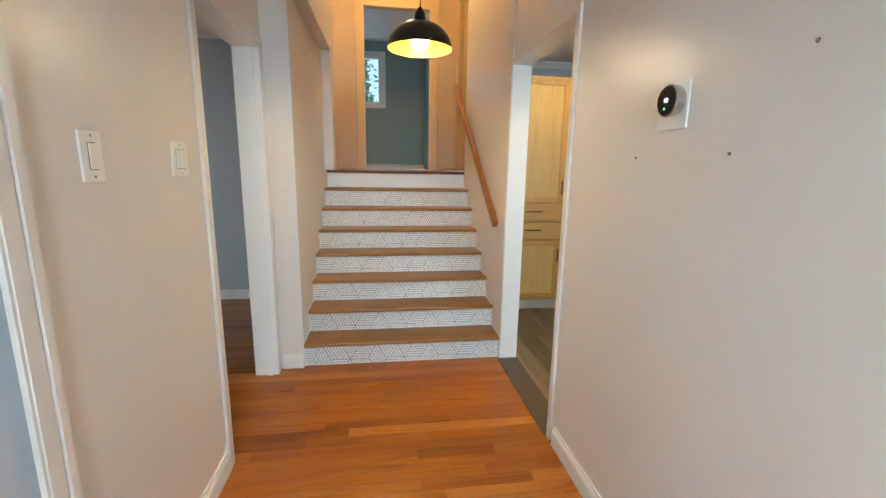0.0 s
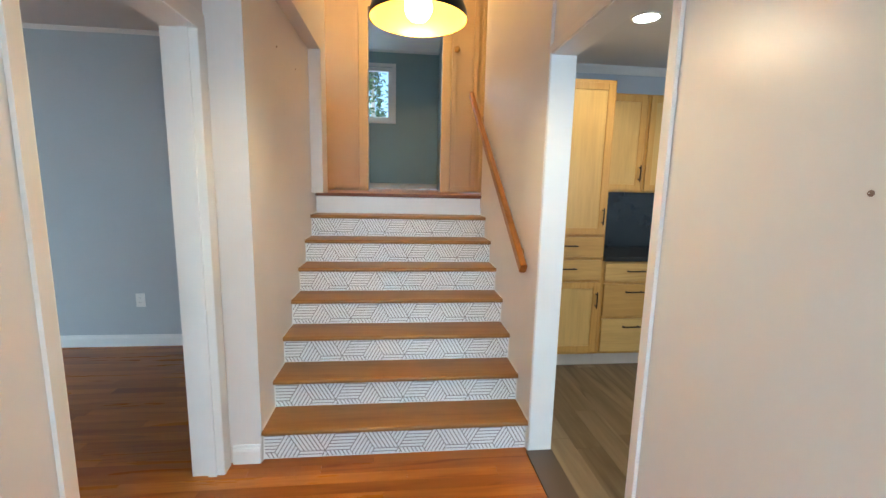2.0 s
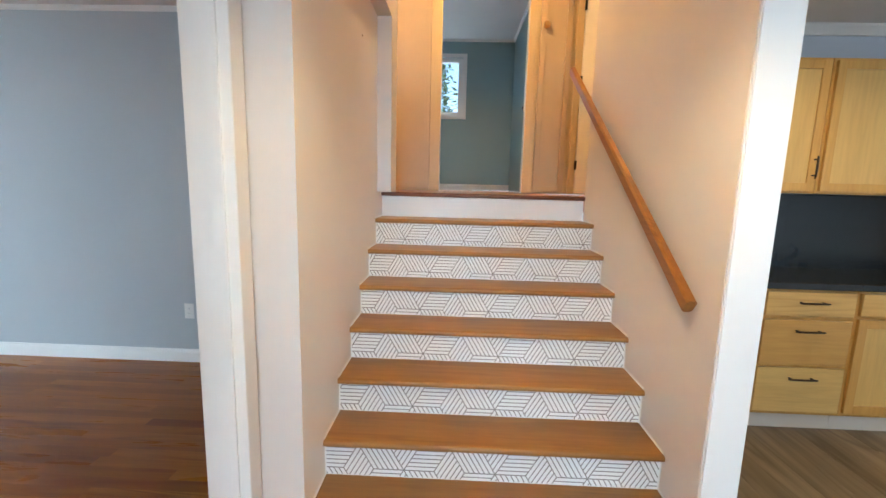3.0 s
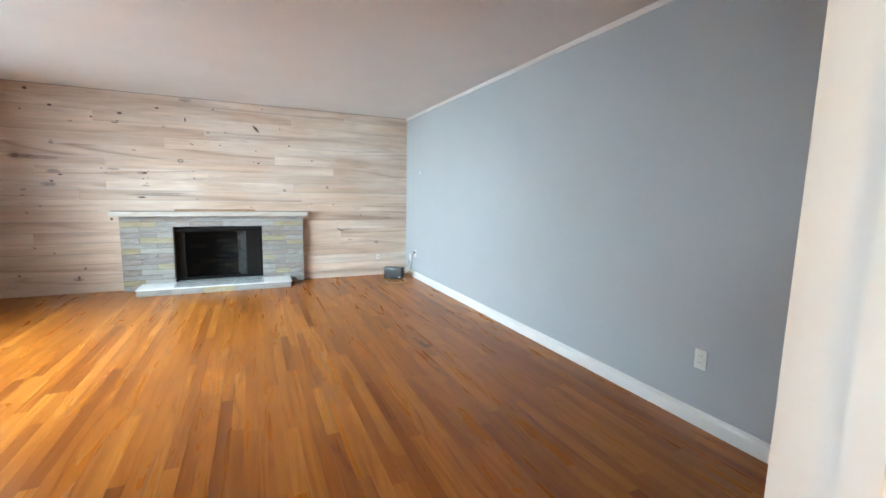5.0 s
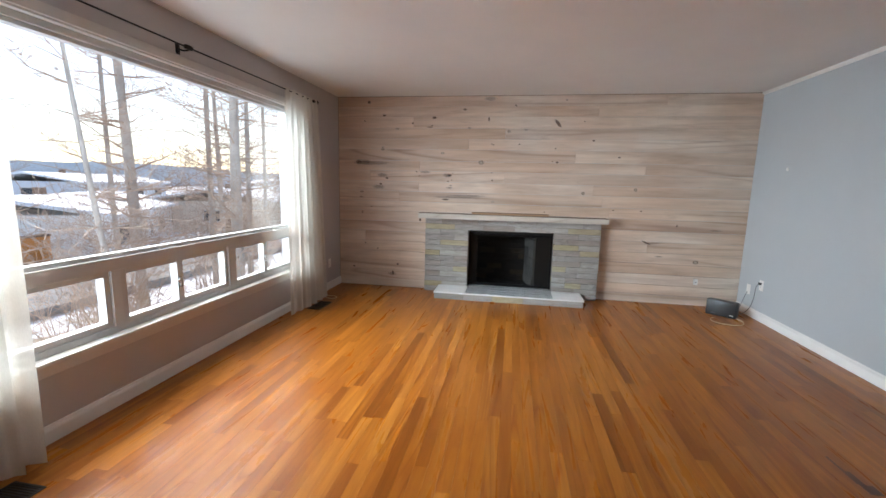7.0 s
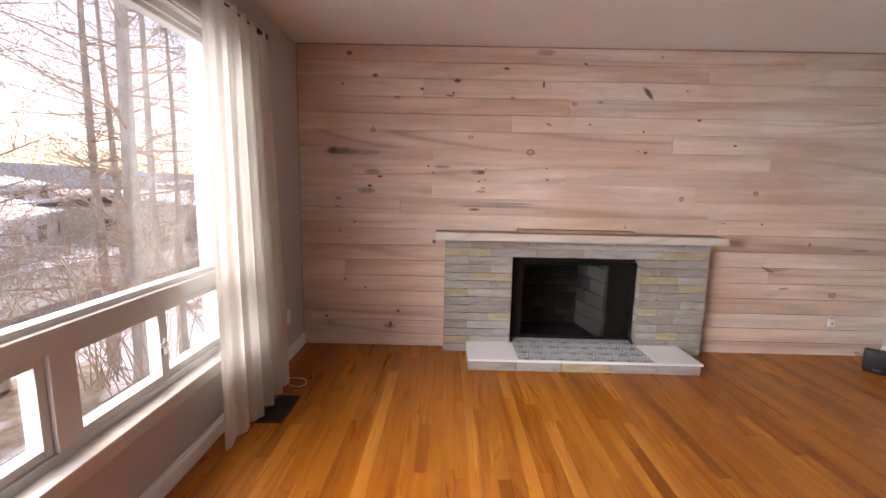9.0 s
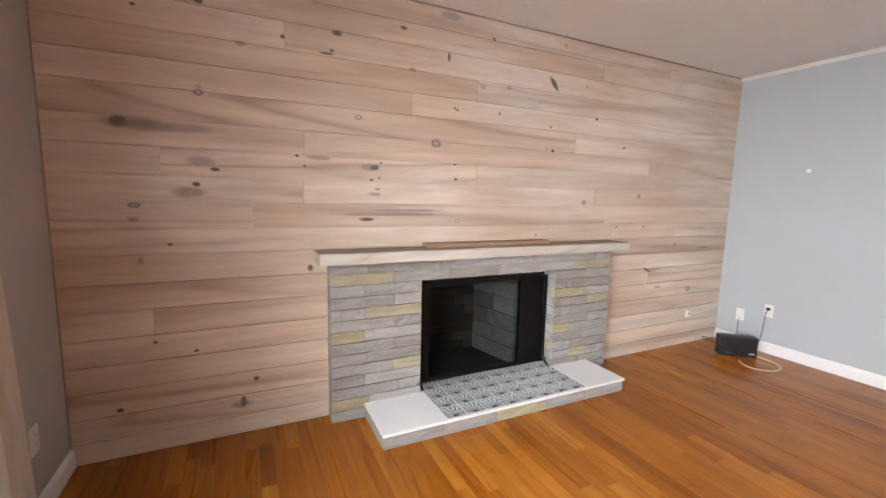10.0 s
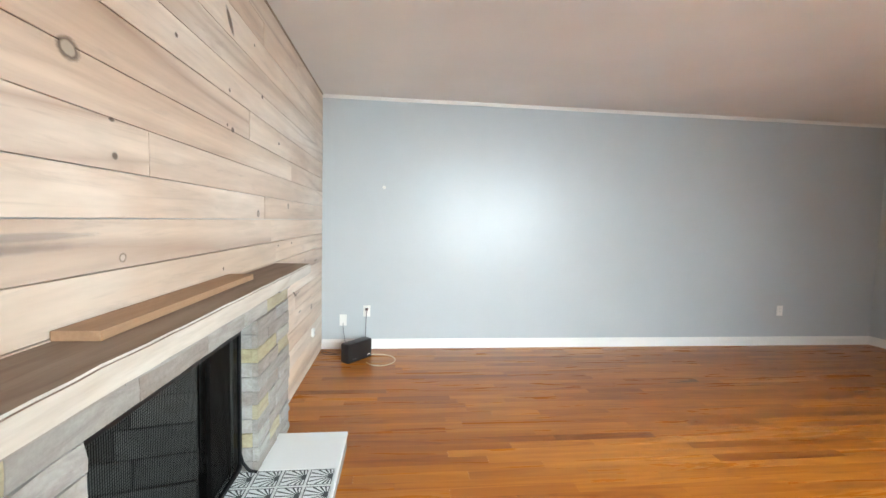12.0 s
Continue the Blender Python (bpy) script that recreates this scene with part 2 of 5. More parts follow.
tile_white = paint("tile_white", (0.72, 0.74, 0.73), 0.28, 0.05, 0.05)
tile_grey = paint("tile_grey", (0.74, 0.77, 0.77), 0.3, 0.15)
tile_ink = paint("tile_ink", (0.03, 0.038, 0.042), 0.35, 0.2)
riser_white = paint("riser_white", (0.80, 0.80, 0.80), 0.4, 0.02)
riser_line = paint("riser_line", (0.24, 0.22, 0.21), 0.4, 0.1)
mortar = paint("mortar", (0.20, 0.185, 0.17), 0.9, 0.15, 0.6, 90)
soot = paint("soot", (0.018, 0.016, 0.015), 0.85, 0.4, 0.6, 60)
cable_cream = paint("cable_cream", (0.72, 0.62, 0.42), 0.5, 0.05)
cable_grey = paint("cable_grey", (0.14, 0.14, 0.15), 0.5, 0.05)
mark_brown = paint("mark_brown", (0.11, 0.038, 0.012), 0.45, 0.2)
wire_black = paint("wire_black", (0.010, 0.009, 0.008), 0.6, metal=1.0)
threshold_mat = paint("threshold_mat", (0.08, 0.055, 0.04), 0.4, 0.15)


def stone_mat(name, stops, island=False):
    m, t, b = shader(name)
    r = t.nodes.new("ShaderNodeObjectInfo").outputs["Random"]
    vec = place_vector(t, (9, 2.2, 14), r)
    g = noise_of(t, vec, 1.6, 6.0, 0.65, 0.8)
    fine = noise_of(t, place_vector(t, (1, 1, 1), r), 70.0, 5.0)
    base = ramp(t, r, stops)
    t.nodes[-1].color_ramp.interpolation = "CONSTANT"
    col = mixed(t, ramp(t, g, [(0.4, (0, 0, 0)), (0.66, (0.75, 0.75, 0.75))]), base, mixed(t, 1.0, base, (0.62, 0.58, 0.56), "MULTIPLY"))
    col = mixed(t, 0.25, col, ramp(t, fine, [(0.3, (0.55, 0.52, 0.5)), (0.65, (1, 1, 1))]), "MULTIPLY")
    t.links.new(col, b.inputs["Base Color"])
    b.inputs["Roughness"].default_value = 0.78
    both = node(t, "ShaderNodeMath", operation="ADD")
    t.links.new(g, both.inputs[0])
    t.links.new(fine, both.inputs[1])
    bump(t, b, both.outputs[0], 0.8, 0.004)
    return m


stone = stone_mat("stone", [(0.0, (0.40, 0.38, 0.355)), (0.22, (0.34, 0.32, 0.295)), (0.42, (0.45, 0.425, 0.39)), (0.58, (0.35, 0.31, 0.275)), (0.72, (0.42, 0.40, 0.375)), (0.84, (0.38, 0.36, 0.33))])
stone_tan = stone_mat("stone_tan", [(0.0, (0.43, 0.37, 0.23)), (0.5, (0.45, 0.39, 0.26))])
fire_brick = stone_mat("fire_brick", [(0.0, (0.03, 0.025, 0.021)), (0.35, (0.075, 0.052, 0.034)), (0.6, (0.06, 0.045, 0.035)), (0.8, (0.02, 0.018, 0.016))])
fire_stone = stone_mat("fire_stone", [(0.0, (0.20, 0.20, 0.188)), (0.4, (0.09, 0.09, 0.086)), (0.7, (0.15, 0.15, 0.142))])


def glass_mat(name, rough=0.0, tint=(1, 1, 1)):
    m, t, b = shader(name)
    b.inputs["Base Color"].default_value = (*tint, 1)
    b.inputs["Transmission Weight"].default_value = 1
    b.inputs["Roughness"].default_value = rough
    b.inputs["IOR"].default_value = 1.45
    return m


pane_glass = glass_mat("pane_glass")


def glowing(name, color, strength):
    m, t, b = shader(name)
    b.inputs["Base Color"].default_value = (*color, 1)
    b.inputs["Emission Color"].default_value = (*color, 1)
    b.inputs["Emission Strength"].default_value = strength
    return m


bulb_glow = glowing("bulb_glow", (1.0, 0.82, 0.52), 40)
led_glow = glowing("led_glow", (1.0, 0.92, 0.75), 14)
dial_text = glowing("dial_text", (0.75, 0.95, 1.0), 0.8)
dial_green = glowing("dial_green", (0.15, 0.9, 0.35), 0.25)


def cloth_mat(name, clear, color):
    m, t, b = shader(name)
    out = t.nodes["Material Output"]
    weave = noise_of(t, place_vector(t, (1, 1, 0.25)), 220.0, 2.0)
    tr = node(t, "ShaderNodeBsdfTranslucent", Color=(*color, 1))
    cl = t.nodes.new("ShaderNodeBsdfTransparent")
    m1, m2 = t.nodes.new("ShaderNodeMixShader"), t.nodes.new("ShaderNodeMixShader")
    b.inputs["Base Color"].default_value = (*color, 1)
    b.inputs["Roughness"].default_value = 0.9
    bump(t, b, weave, 0.3, 0.0006)
    m1.inputs[0].default_value = 0.30
    t.links.new(b.outputs[0], m1.inputs[1])
    t.links.new(tr.outputs[0], m1.inputs[2])
    rr = node(t, "ShaderNodeMapRange", To_Min=clear * 0.7, To_Max=clear * 1.3)
    t.links.new(weave, rr.inputs["Value"])
    t.links.new(rr.outputs[0], m2.inputs[0])
    t.links.new(m1.outputs[0], m2.inputs[1])
    t.links.new(cl.outputs[0], m2.inputs[2])
    t.links.new(m2.outputs[0], out.inputs["Surface"])
    return m


sheer = cloth_mat("sheer", 0.24, (0.74, 0.71, 0.64))


def ground_mat():
    m, t, b = shader("ground_mat")
    vec = place_vector(t, (1, 1, 1))
    g = ramp(t, noise_of(t, vec, 5.0, 6.0), [(0.35, (0.22, 0.18, 0.13)), (0.65, (0.38, 0.33, 0.25))])
    snow = ramp(t, noise_of(t, place_vector(t, (1, 1.8, 1)), 0.22, 6.0, 0.6), [(0.43, (0, 0, 0)), (0.49, (1, 1, 1))])
    t.links.new(mixed(t, snow, g, (0.80, 0.83, 0.88)), b.inputs["Base Color"])
    b.inputs["Roughness"].default_value = 0.8
    bump(t, b, noise_of(t, vec, 14.0, 6.0), 0.6, 0.05)
    return m


ground_stuff = ground_mat()
asphalt = paint("asphalt", (0.24, 0.235, 0.23), 0.8, 0.25, 0.5, 60)
snow_mat = paint("snow_mat", (0.82, 0.85, 0.90), 0.7, 0.04, 0.4, 8)
siding_grey = paint("siding_grey", (0.82, 0.83, 0.84), 0.6, 0.06)
siding_blue = paint("siding_blue", (0.62, 0.66, 0.72), 0.6, 0.06)
siding_tan = paint("siding_tan", (0.68, 0.60, 0.50), 0.6, 0.06)
dark_glass = paint("dark_glass", (0.03, 0.04, 0.05), 0.08, 0.1, 0.0)
# Bark and twigs lightened so the window's glare haze sits in their colour.
bark_hazed = paint("bark_hazed", (0.50, 0.45, 0.40), 0.9, 0.35, 0.9, 40)
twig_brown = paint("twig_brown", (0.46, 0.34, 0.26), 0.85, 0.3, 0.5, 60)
leaf_green = paint("leaf_green", (0.07, 0.11, 0.045), 0.6, 0.4)
# Distant haze is put into the hills' pale blue-grey colour.
hazed_hill = paint("hazed_hill", (0.52, 0.57, 0.62), 0.95, 0.25, 0.2, 0.05)
car_blue = paint("car_blue", (0.03, 0.06, 0.12), 0.25, 0.05, 0.0)
car_white = paint("car_white", (0.6, 0.62, 0.64), 0.25, 0.05, 0.0)
rubber = paint("rubber", (0.02, 0.02, 0.02), 0.8)
orange_mat = paint("orange_mat", (0.60, 0.22, 0.04), 0.5, 0.1)
wood_fence = paint("wood_fence", (0.24, 0.15, 0.10), 0.8, 0.2)

# ---- builders ----
def box(bm, x0, x1, y0, y1, z0, z1, bevel=0.0):
    vs = [bm.verts.new((x, y, z)) for x in (x0, x1) for y in (y0, y1) for z in (z0, z1)]
    fs = [(0, 1, 3, 2), (4, 6, 7, 5), (0, 4, 5, 1), (2, 3, 7, 6), (0, 2, 6, 4), (1, 5, 7, 3)]
    faces = [bm.faces.new([vs[i] for i in f]) for f in fs]
    if bevel:
        edges = {e for f in faces for e in f.edges}
        bmesh.ops.bevel(bm, geom=list(edges), offset=bevel, segments=2, affect="EDGES", profile=0.6)
    return faces


def tube(bm, pts, radii, sides=8, caps=True):
    rings = []
    n = len(pts)
    pts = [Vector(p) for p in pts]
    up = Vector((0.13, 0.29, 0.95))
    for i, p in enumerate(pts):
        d = (pts[min(i + 1, n - 1)] - pts[max(i - 1, 0)]).normalized()
        a = d.cross(up if abs(d.dot(up)) < 0.95 else Vector((1, 0, 0))).normalized()
        b = d.cross(a)
        r = radii[i] if isinstance(radii, (list, tuple)) else radii
        rings.append([bm.verts.new(p + (a * math.cos(k * math.tau / sides) + b * math.sin(k * math.tau / sides)) * r) for k in range(sides)])
    for q, s in zip(rings, rings[1:]):
        for k in range(sides):
            bm.faces.new((q[k], q[(k + 1) % sides], s[(k + 1) % sides], s[k]))
    if caps:
        bm.faces.new(rings[0])
        bm.faces.new(rings[-1][::-1])


def lathe(bm, profile, steps=32, m=None, close=False):
    """Turns (radius, height) pairs about the z axis."""
    m = m or Matrix()
    rings = [[bm.verts.new(m @ Vector((r * math.cos(k * math.tau / steps), r * math.sin(k * math.tau / steps), h))) for k in range(steps)] for r, h in profile]
    for q, s in zip(rings, rings[1:]):
        for k in range(steps):
            bm.faces.new((q[k], q[(k + 1) % steps], s[(k + 1) % steps], s[k]))
    if close:
        bm.faces.new(rings[0])
        bm.faces.new(rings[-1][::-1])


def part(name, bm, material, parent=None, label="", smooth=False, kind="", category=""):
    bmesh.ops.recalc_face_normals(bm, faces=bm.faces)
    me = bpy.data.meshes.new(name)
    bm.to_mesh(me)
    bm.free()
    me.materials.append(material)
    if smooth:
        me.shade_smooth()
        me.set_sharp_from_angle(angle=radians(40))
    ob = new(name, me)
    if parent is not None:
        ob.parent = parent
        if parent.type == "EMPTY":
            ob.matrix_parent_inverse = parent.matrix_basis.inverted()
    return tagged(ob, label, category, "", kind)


def slab(name, lims, material, parent=None, bevel=0.0, **more):
    bm = bmesh.new()
    for l in (lims if isinstance(lims[0], (tuple, list)) else [lims]):
        box(bm, *l, bevel)
    return part(name, bm, material, parent, **more)


def thing(name, loc, label, category, group=""):
    e = new(name)
    e.empty_display_size = 0.1
    e.matrix_basis = pose(*loc)
    return tagged(e, label, category, group)


def structure(name, lims, material, bevel=0.0, label=""):
    return slab(name, lims, material, None, bevel, kind="structure", label=label)


# ---- setting: heights and lines of the plan ----
H = 2.56
UP = 3.80
XW, XE = -6.21, 0.18
YS, YN = -0.48, 4.70
HL, HR = 0.297, 1.87
LAND = 1.347
NJ = 2.11

structure("wall_west", [(-6.37, XW, -0.68, 1.345, -0.1, H), (-6.37, XW, 2.475, 4.85, -0.1, H), (-6.37, XW, 1.345, 2.475, 0.85, H)], plaster)
structure("wall_north", (XW, XE, YN, 4.85, -0.1, H), grey_paint)
WX0, WX1, WZ0, WZ1 = -5.02, -1.90, 0.44, 2.22
structure("wall_south", [(-6.37, WX0, -0.68, YS, -0.1, H), (WX1, XE, -0.68, YS, -0.1, H), (WX0, WX1, -0.68, YS, -0.1, WZ0), (WX0, WX1, -0.68, YS, WZ1, H)], window_wall_shade_paint)
structure("wall_living_east", [(XE, 0.215, -0.68, 0.40, -0.1, H), (XE, 0.215, 1.18, NJ, -0.1, H), (XE, 0.215, 2.98, 4.85, -0.1, H), (XE, 0.215, 0.40, 1.18, 2.055, H), (XE, 0.215, NJ, 2.98, 2.055, H)], grey_paint)
structure("wall_hall_left", [(0.215, HL, -1.3, 0.40, -0.1, H), (0.215, HL, 1.18, NJ, -0.1, H), (0.215, HL, 0.40, 1.18, 2.055, H), (0.215, HL, NJ, 3.06, 2.055, H), (0.215, HL, 2.98, 3.06, -0.1, 2.055)], hall_paint)
structure("wall_stair_left", [(0.215, 0.46, 3.06, 4.85, -0.1, UP), (0.46, 0.55, 3.12, 4.65, 2.42, UP), (0.46, 0.55, 4.43, 4.65, LAND, 2.42)], hall_paint)
structure("wall_hall_right", [(HR, 1.98, -1.3, 2.13, -0.1, H), (HR, 1.98, 2.13, 3.05, 2.055, H)], hall_paint)
structure("wall_stair_right", [(1.855, 1.98, 3.05, 4.60, -0.1, UP)], hall_paint)
structure("wall_hall_south", [(0.14, 0.65, -1.42, -1.3, -0.1, H), (1.45, 1.98, -1.42, -1.3, -0.1, H), (0.65, 1.45, -1.42, -1.3, -0.1, 0.95), (0.65, 1.45, -1.42, -1.3, 2.05, H)], hall_paint)
structure("wall_header", (0.55, 1.855, 3.06, 3.12, H + 0.06, UP), hall_paint)
structure("ceiling", (XW - 0.16, XE, -0.68, 4.85, H, H + 0.06), ceiling_paint)
structure("ceiling", (XE, 1.98, -1.42, 3.12, H, H + 0.06), ceiling_paint)
structure("ceiling", (1.98, 5.0, -0.15, 4.60, H - 0.10, H - 0.02), ceiling_paint)
structure("roof_slab", (1.98, 5.15, -0.3, 4.70, H, H + 0.06), ceiling_paint)
structure("ceiling", (-0.9, 2.8, 3.06, 9.2, UP, UP + 0.06), ceiling_paint)
structure("wall_kitchen_north", [(1.98, 5.15, 4.60, 4.70, -0.1, UP)], kitchen_paint)
structure("wall_kitchen_east", (5.0, 5.15, -0.3, 4.60, -0.1, H), kitchen_paint)
structure("wall_kitchen_south", [(1.98, 3.0, -0.3, -0.15, -0.1, H), (4.2, 5.0, -0.3, -0.15, -0.1, H), (3.0, 4.2, -0.3, -0.15, -0.1, 1.0), (3.0, 4.2, -0.3, -0.15, 2.1, H)], kitchen_paint)
structure("floor_base", [(XW - 0.1, 1.98, -1.42, 4.85, -0.12, -0.004), (1.98, 5.15, -0.3, 4.70, -0.12, -0.006)], sub_dark)
structure("landing_floor", [(0.225, 2.8, 4.62, 4.86, 1.24, LAND - 0.006), (0.14, 2.8, 4.86, 9.1, 1.24, LAND - 0.006)], oak_joined)
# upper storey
structure("wall_closet", [(0.14, 0.785, 6.10, 6.20, LAND, UP), (0.785, 1.645, 6.10, 6.20, 3.39, UP), (1.645, 2.8, 6.10, 6.20, LAND, UP)], closet_lamplit_paint)
structure("wall_upper_west", (0.0, 0.14, 4.85, 6.20, LAND, UP), closet_lamplit_paint)
structure("wall_upper_east", (2.8, 2.9, 4.705, 6.20, LAND, UP), hall_paint)
structure("wall_bedroom_north", [(-0.9, 0.10, 9.0, 9.14, LAND, UP), (1.02, 1.95, 9.0, 9.14, LAND, UP), (0.10, 1.02, 9.0, 9.14, LAND, 2.58), (0.10, 1.02, 9.0, 9.14, 3.52, UP)], bedroom_paint)
structure("wall_bedroom_east", (1.86, 1.95, 6.20, 9.0, LAND, UP), bedroom_paint)
structure("wall_bedroom_west", (-0.9, -0.8, 6.10, 9.0, LAND, UP), bedroom_paint)
structure("wall_bedroom_south", (-0.8, 0.14, 6.10, 6.20, LAND, UP), bedroom_paint)


def moulding(name, x0, y0, x1, y1, nx, ny, z0, profile, material=white_paint):
    """Trim that runs from (x0, y0) to (x1, y1), its profile (depth, height) standing off the wall along (nx, ny)."""
    bm = bmesh.new()
    rows = [[bm.verts.new((x + nx * d, y + ny * d, z0 + h)) for d, h in profile] for x, y in ((x0, y0), (x1, y1))]
    n = len(profile)
    for k in range(n):
        bm.faces.new((rows[0][k], rows[0][(k + 1) % n], rows[1][(k + 1) % n], rows[1][k]))
    bm.faces.new(rows[0])
    bm.faces.new(rows[1][::-1])
    return part(name, bm, material, kind="structure")


BASE = [(0, 0), (0.016, 0), (0.016, 0.07), (0.012, 0.082), (0.008, 0.086), (0.006, 0.10), (0, 0.10)]
CROWN = [(0, 0.012), (0.008, 0.012), (0.012, 0.019), (0.018, 0.026), (0.026, 0.033), (0.029, 0.040), (0, 0.040)]
moulding("baseboard", XW + 0.02, YN, XE, YN, 0, -1, 0, BASE)
moulding("baseboard", XW + 0.02, YS, XE, YS, 0, 1, 0, BASE)
moulding("baseboard", XE, YS, XE, 0.34, -1, 0, 0, BASE)
moulding("baseboard", XE, 1.26, XE, 2.035, -1, 0, 0, BASE)
moulding("baseboard", XE, 3.06, XE, YN, -1, 0, 0, BASE)
moulding("baseboard", HL, 1.26, HL, 2.068, 1, 0, 0, BASE)
moulding("baseboard", 0.32, 3.06, 0.455, 3.06, 0, -1, 0, BASE)
moulding("baseboard", HR, -1.3, HR, 2.06, -1, 0, 0, BASE)
moulding("baseboard", -0.8, 9.0, 1.86, 9.0, 0, -1, LAND, BASE)
moulding("crown_moulding", XW + 0.02, YN, XE, YN, 0, -1, H - 0.040, CROWN)
moulding("crown_moulding", 1.98, 4.60, 5.0, 4.60, 0, -1, H - 0.185, [(d * 1.9, h * 2.1) for d, h in CROWN])
moulding("crown_moulding", -0.8, 9.0, 1.86, 9.0, 0, -1, UP - 0.040, CROWN)
moulding("crown_moulding", 1.86, 6.2, 1.86, 9.0, -1, 0, UP - 0.040, CROWN)


def casing(name, face, sgn, a0, a1, top, axis="x", w=0.07, z0=0.0, w0=None, material=None):
    """Door trim on a wall plane: two legs and a head, each a flat board with a raised outer band."""
    bm = bmesh.new()
    wl = w if w0 is None else w0

    def bar(u0, u1, b0, b1, n0, n1):
        d0, d1 = sorted((face + sgn * n0, face + sgn * n1))
        if axis == "x":
            box(bm, d0, d1, u0, u1, b0, b1)
        else:
            box(bm, u0, u1, d0, d1, b0, b1)
    bar(a0 - wl, a0, z0, top + w, 0.0006, 0.013)
    bar(a1, a1 + w, z0, top + w, 0.0006, 0.013)
    bar(a0, a1, top, top + w, 0.0006, 0.013)
    if wl > 0.05:
        bar(a0 - wl + 0.002, a0 - wl + 0.026, z0, top + w - 0.026, 0.013, 0.021)
        bar(a0 - wl + 0.034, a0 - 0.008, z0, top + 0.008, 0.013, 0.017)
        bar(a1 + w - 0.026, a1 + w - 0.002, z0, top + w - 0.026, 0.013, 0.021)
        bar(a1 + 0.008, a1 + w - 0.034, z0, top + 0.008, 0.013, 0.017)
        bar(a0 - wl + 0.002, a1 + w - 0.002, top + w - 0.026, top + w - 0.002, 0.013, 0.021)
    return part(name, bm, material or (closet_lamplit_paint if z0 == LAND else white_paint), kind="structure")


casing("door_casing", HL, 1, NJ, 2.975, 2.055, w0=0.04, material=hall_trim)
casing("door_casing", XE, -1, NJ, 2.975, 2.055)
casing("door_casing", HL, 1, 0.42, 1.13, 2.055, w=0.08, material=hall_trim)
casing("door_casing", HR, -1, 2.13, 3.045, 2.055, w=0.035, material=hall_trim)
structure("door_lining", [(0.160, 0.309, 2.970, 2.979, 0, 2.051), (0.160, 0.309, NJ - 0.004, NJ + 0.005, 0, 2.051), (0.160, 0.309, NJ + 0.005, 2.970, 2.050, 2.058)], white_paint)
structure("door_lining", [(0.236, 0.274, 2.960, 2.970, 0, 2.05), (0.236, 0.274, NJ + 0.005, NJ + 0.015, 0, 2.05)], white_paint)
structure("door_lining", [(1.862, 1.985, 3.040, 3.052, 0, 2.055), (1.862, 1.985, 2.128, 2.136, 0, 2.055), (1.862, 1.985, 2.136, 3.040, 2.049, 2.056)], white_paint)
structure("threshold", (1.845, 1.99, 2.136, 3.04, -0.004, 0.008), threshold_mat, 0.003)
casing("door_casing", 6.10, -1, 0.785, 1.645, 3.39, axis="y", w=0.09, z0=LAND)
structure("door_lining", [(0.780, 0.788, 6.09, 6.21, LAND, 3.39), (1.642, 1.650, 6.09, 6.21, LAND, 3.39)], white_paint)


def panel_door(name, x0, x1, z0, z1, y, material, label, thick=0.035, rail=0.10):
    d = thing(name, ((x0 + x1) / 2, y, z0), label, "door")
    slab("panel", (x0 + rail, x1 - rail, y - thick * 0.35, y + 0.0, z0 + rail, z1 - rail), material, d)
    for nm, l in (("stile", (x0, x0 + rail, z0, z1)), ("stile", (x1 - rail, x1, z0, z1)), ("rail", (x0 + rail, x1 - rail, z0, z0 + rail)), ("rail", (x0 + rail, x1 - rail, z1 - rail, z1))):
        slab(nm, (l[0], l[1], y - thick, y, l[2], l[3]), material, d, 0.003)
    return d


cd = panel_door("closet_door", 0.16, 0.682, LAND + 0.02, UP - 0.05, 6.097, closet_door_lamplit_paint, "panelled closet door, closed, on the upper landing, lamplight amber in its colour", rail=0.055)
cd2 = panel_door("closet_door", 1.752, 2.060, LAND + 0.02, UP - 0.05, 6.097, closet_door_lamplit_paint, "narrow closet door with a round brass knob, lamplight amber in its colour", rail=0.055)
bm = bmesh.new()
lathe(bm, [(0.001, 0.062), (0.02, 0.06), (0.031, 0.048), (0.033, 0.036), (0.026, 0.022), (0.011, 0.015), (0.011, 0.006), (0.027, 0.004), (0.028, 0.0)], 24, pose(1.803, 6.06, 2.972, 90))
part("knob", bm, brass, cd2, "round brass door knob", True)
casing("door_casing", 6.10, -1, 2.17, 2.75, 3.39, axis="y", w=0.06, z0=LAND)
ud = thing("white_door", (2.45, 6.08, LAND), "white painted door, closed, with dark hinges, at the end of the landing", "door")
slab("leaf", (2.18, 2.74, 6.07, 6.098, LAND + 0.01, 3.38), white_paint, ud, 0.003)
for z in (LAND + 0.25, 2.42, 3.12):
    slab("hinge", (2.165, 2.185, 6.055, 6.075, z, z + 0.09), black_metal, ud, 0.002)
bd = thing("bedroom_door", (1.83, 7.2, LAND), "pale blue bedroom door, opened against the wall, with a dark lever", "door")
slab("leaf", (1.80, 1.84, 6.32, 7.10, LAND + 0.01, 3.36), bedroom_paint, bd, 0.003)
bm = bmesh.new()
tube(bm, [(1.80, 7.02, 2.36), (1.75, 7.02, 2.36), (1.74, 6.98, 2.36), (1.74, 6.91, 2.36)], 0.009)
part("lever", bm, black_metal, bd, "dark lever handle", True)
# Guessed door: closes the side opening so living-room daylight stays out.
hd = thing("added_hall_door", (0.215, 0.7, 0), "pale grey-blue closed door, added to fill a half-seen opening in a white casing", "door")
slab("leaf", (0.247, 0.275, 0.425, 1.175, 0.008, 2.05), kitchen_paint, hd, 0.003)
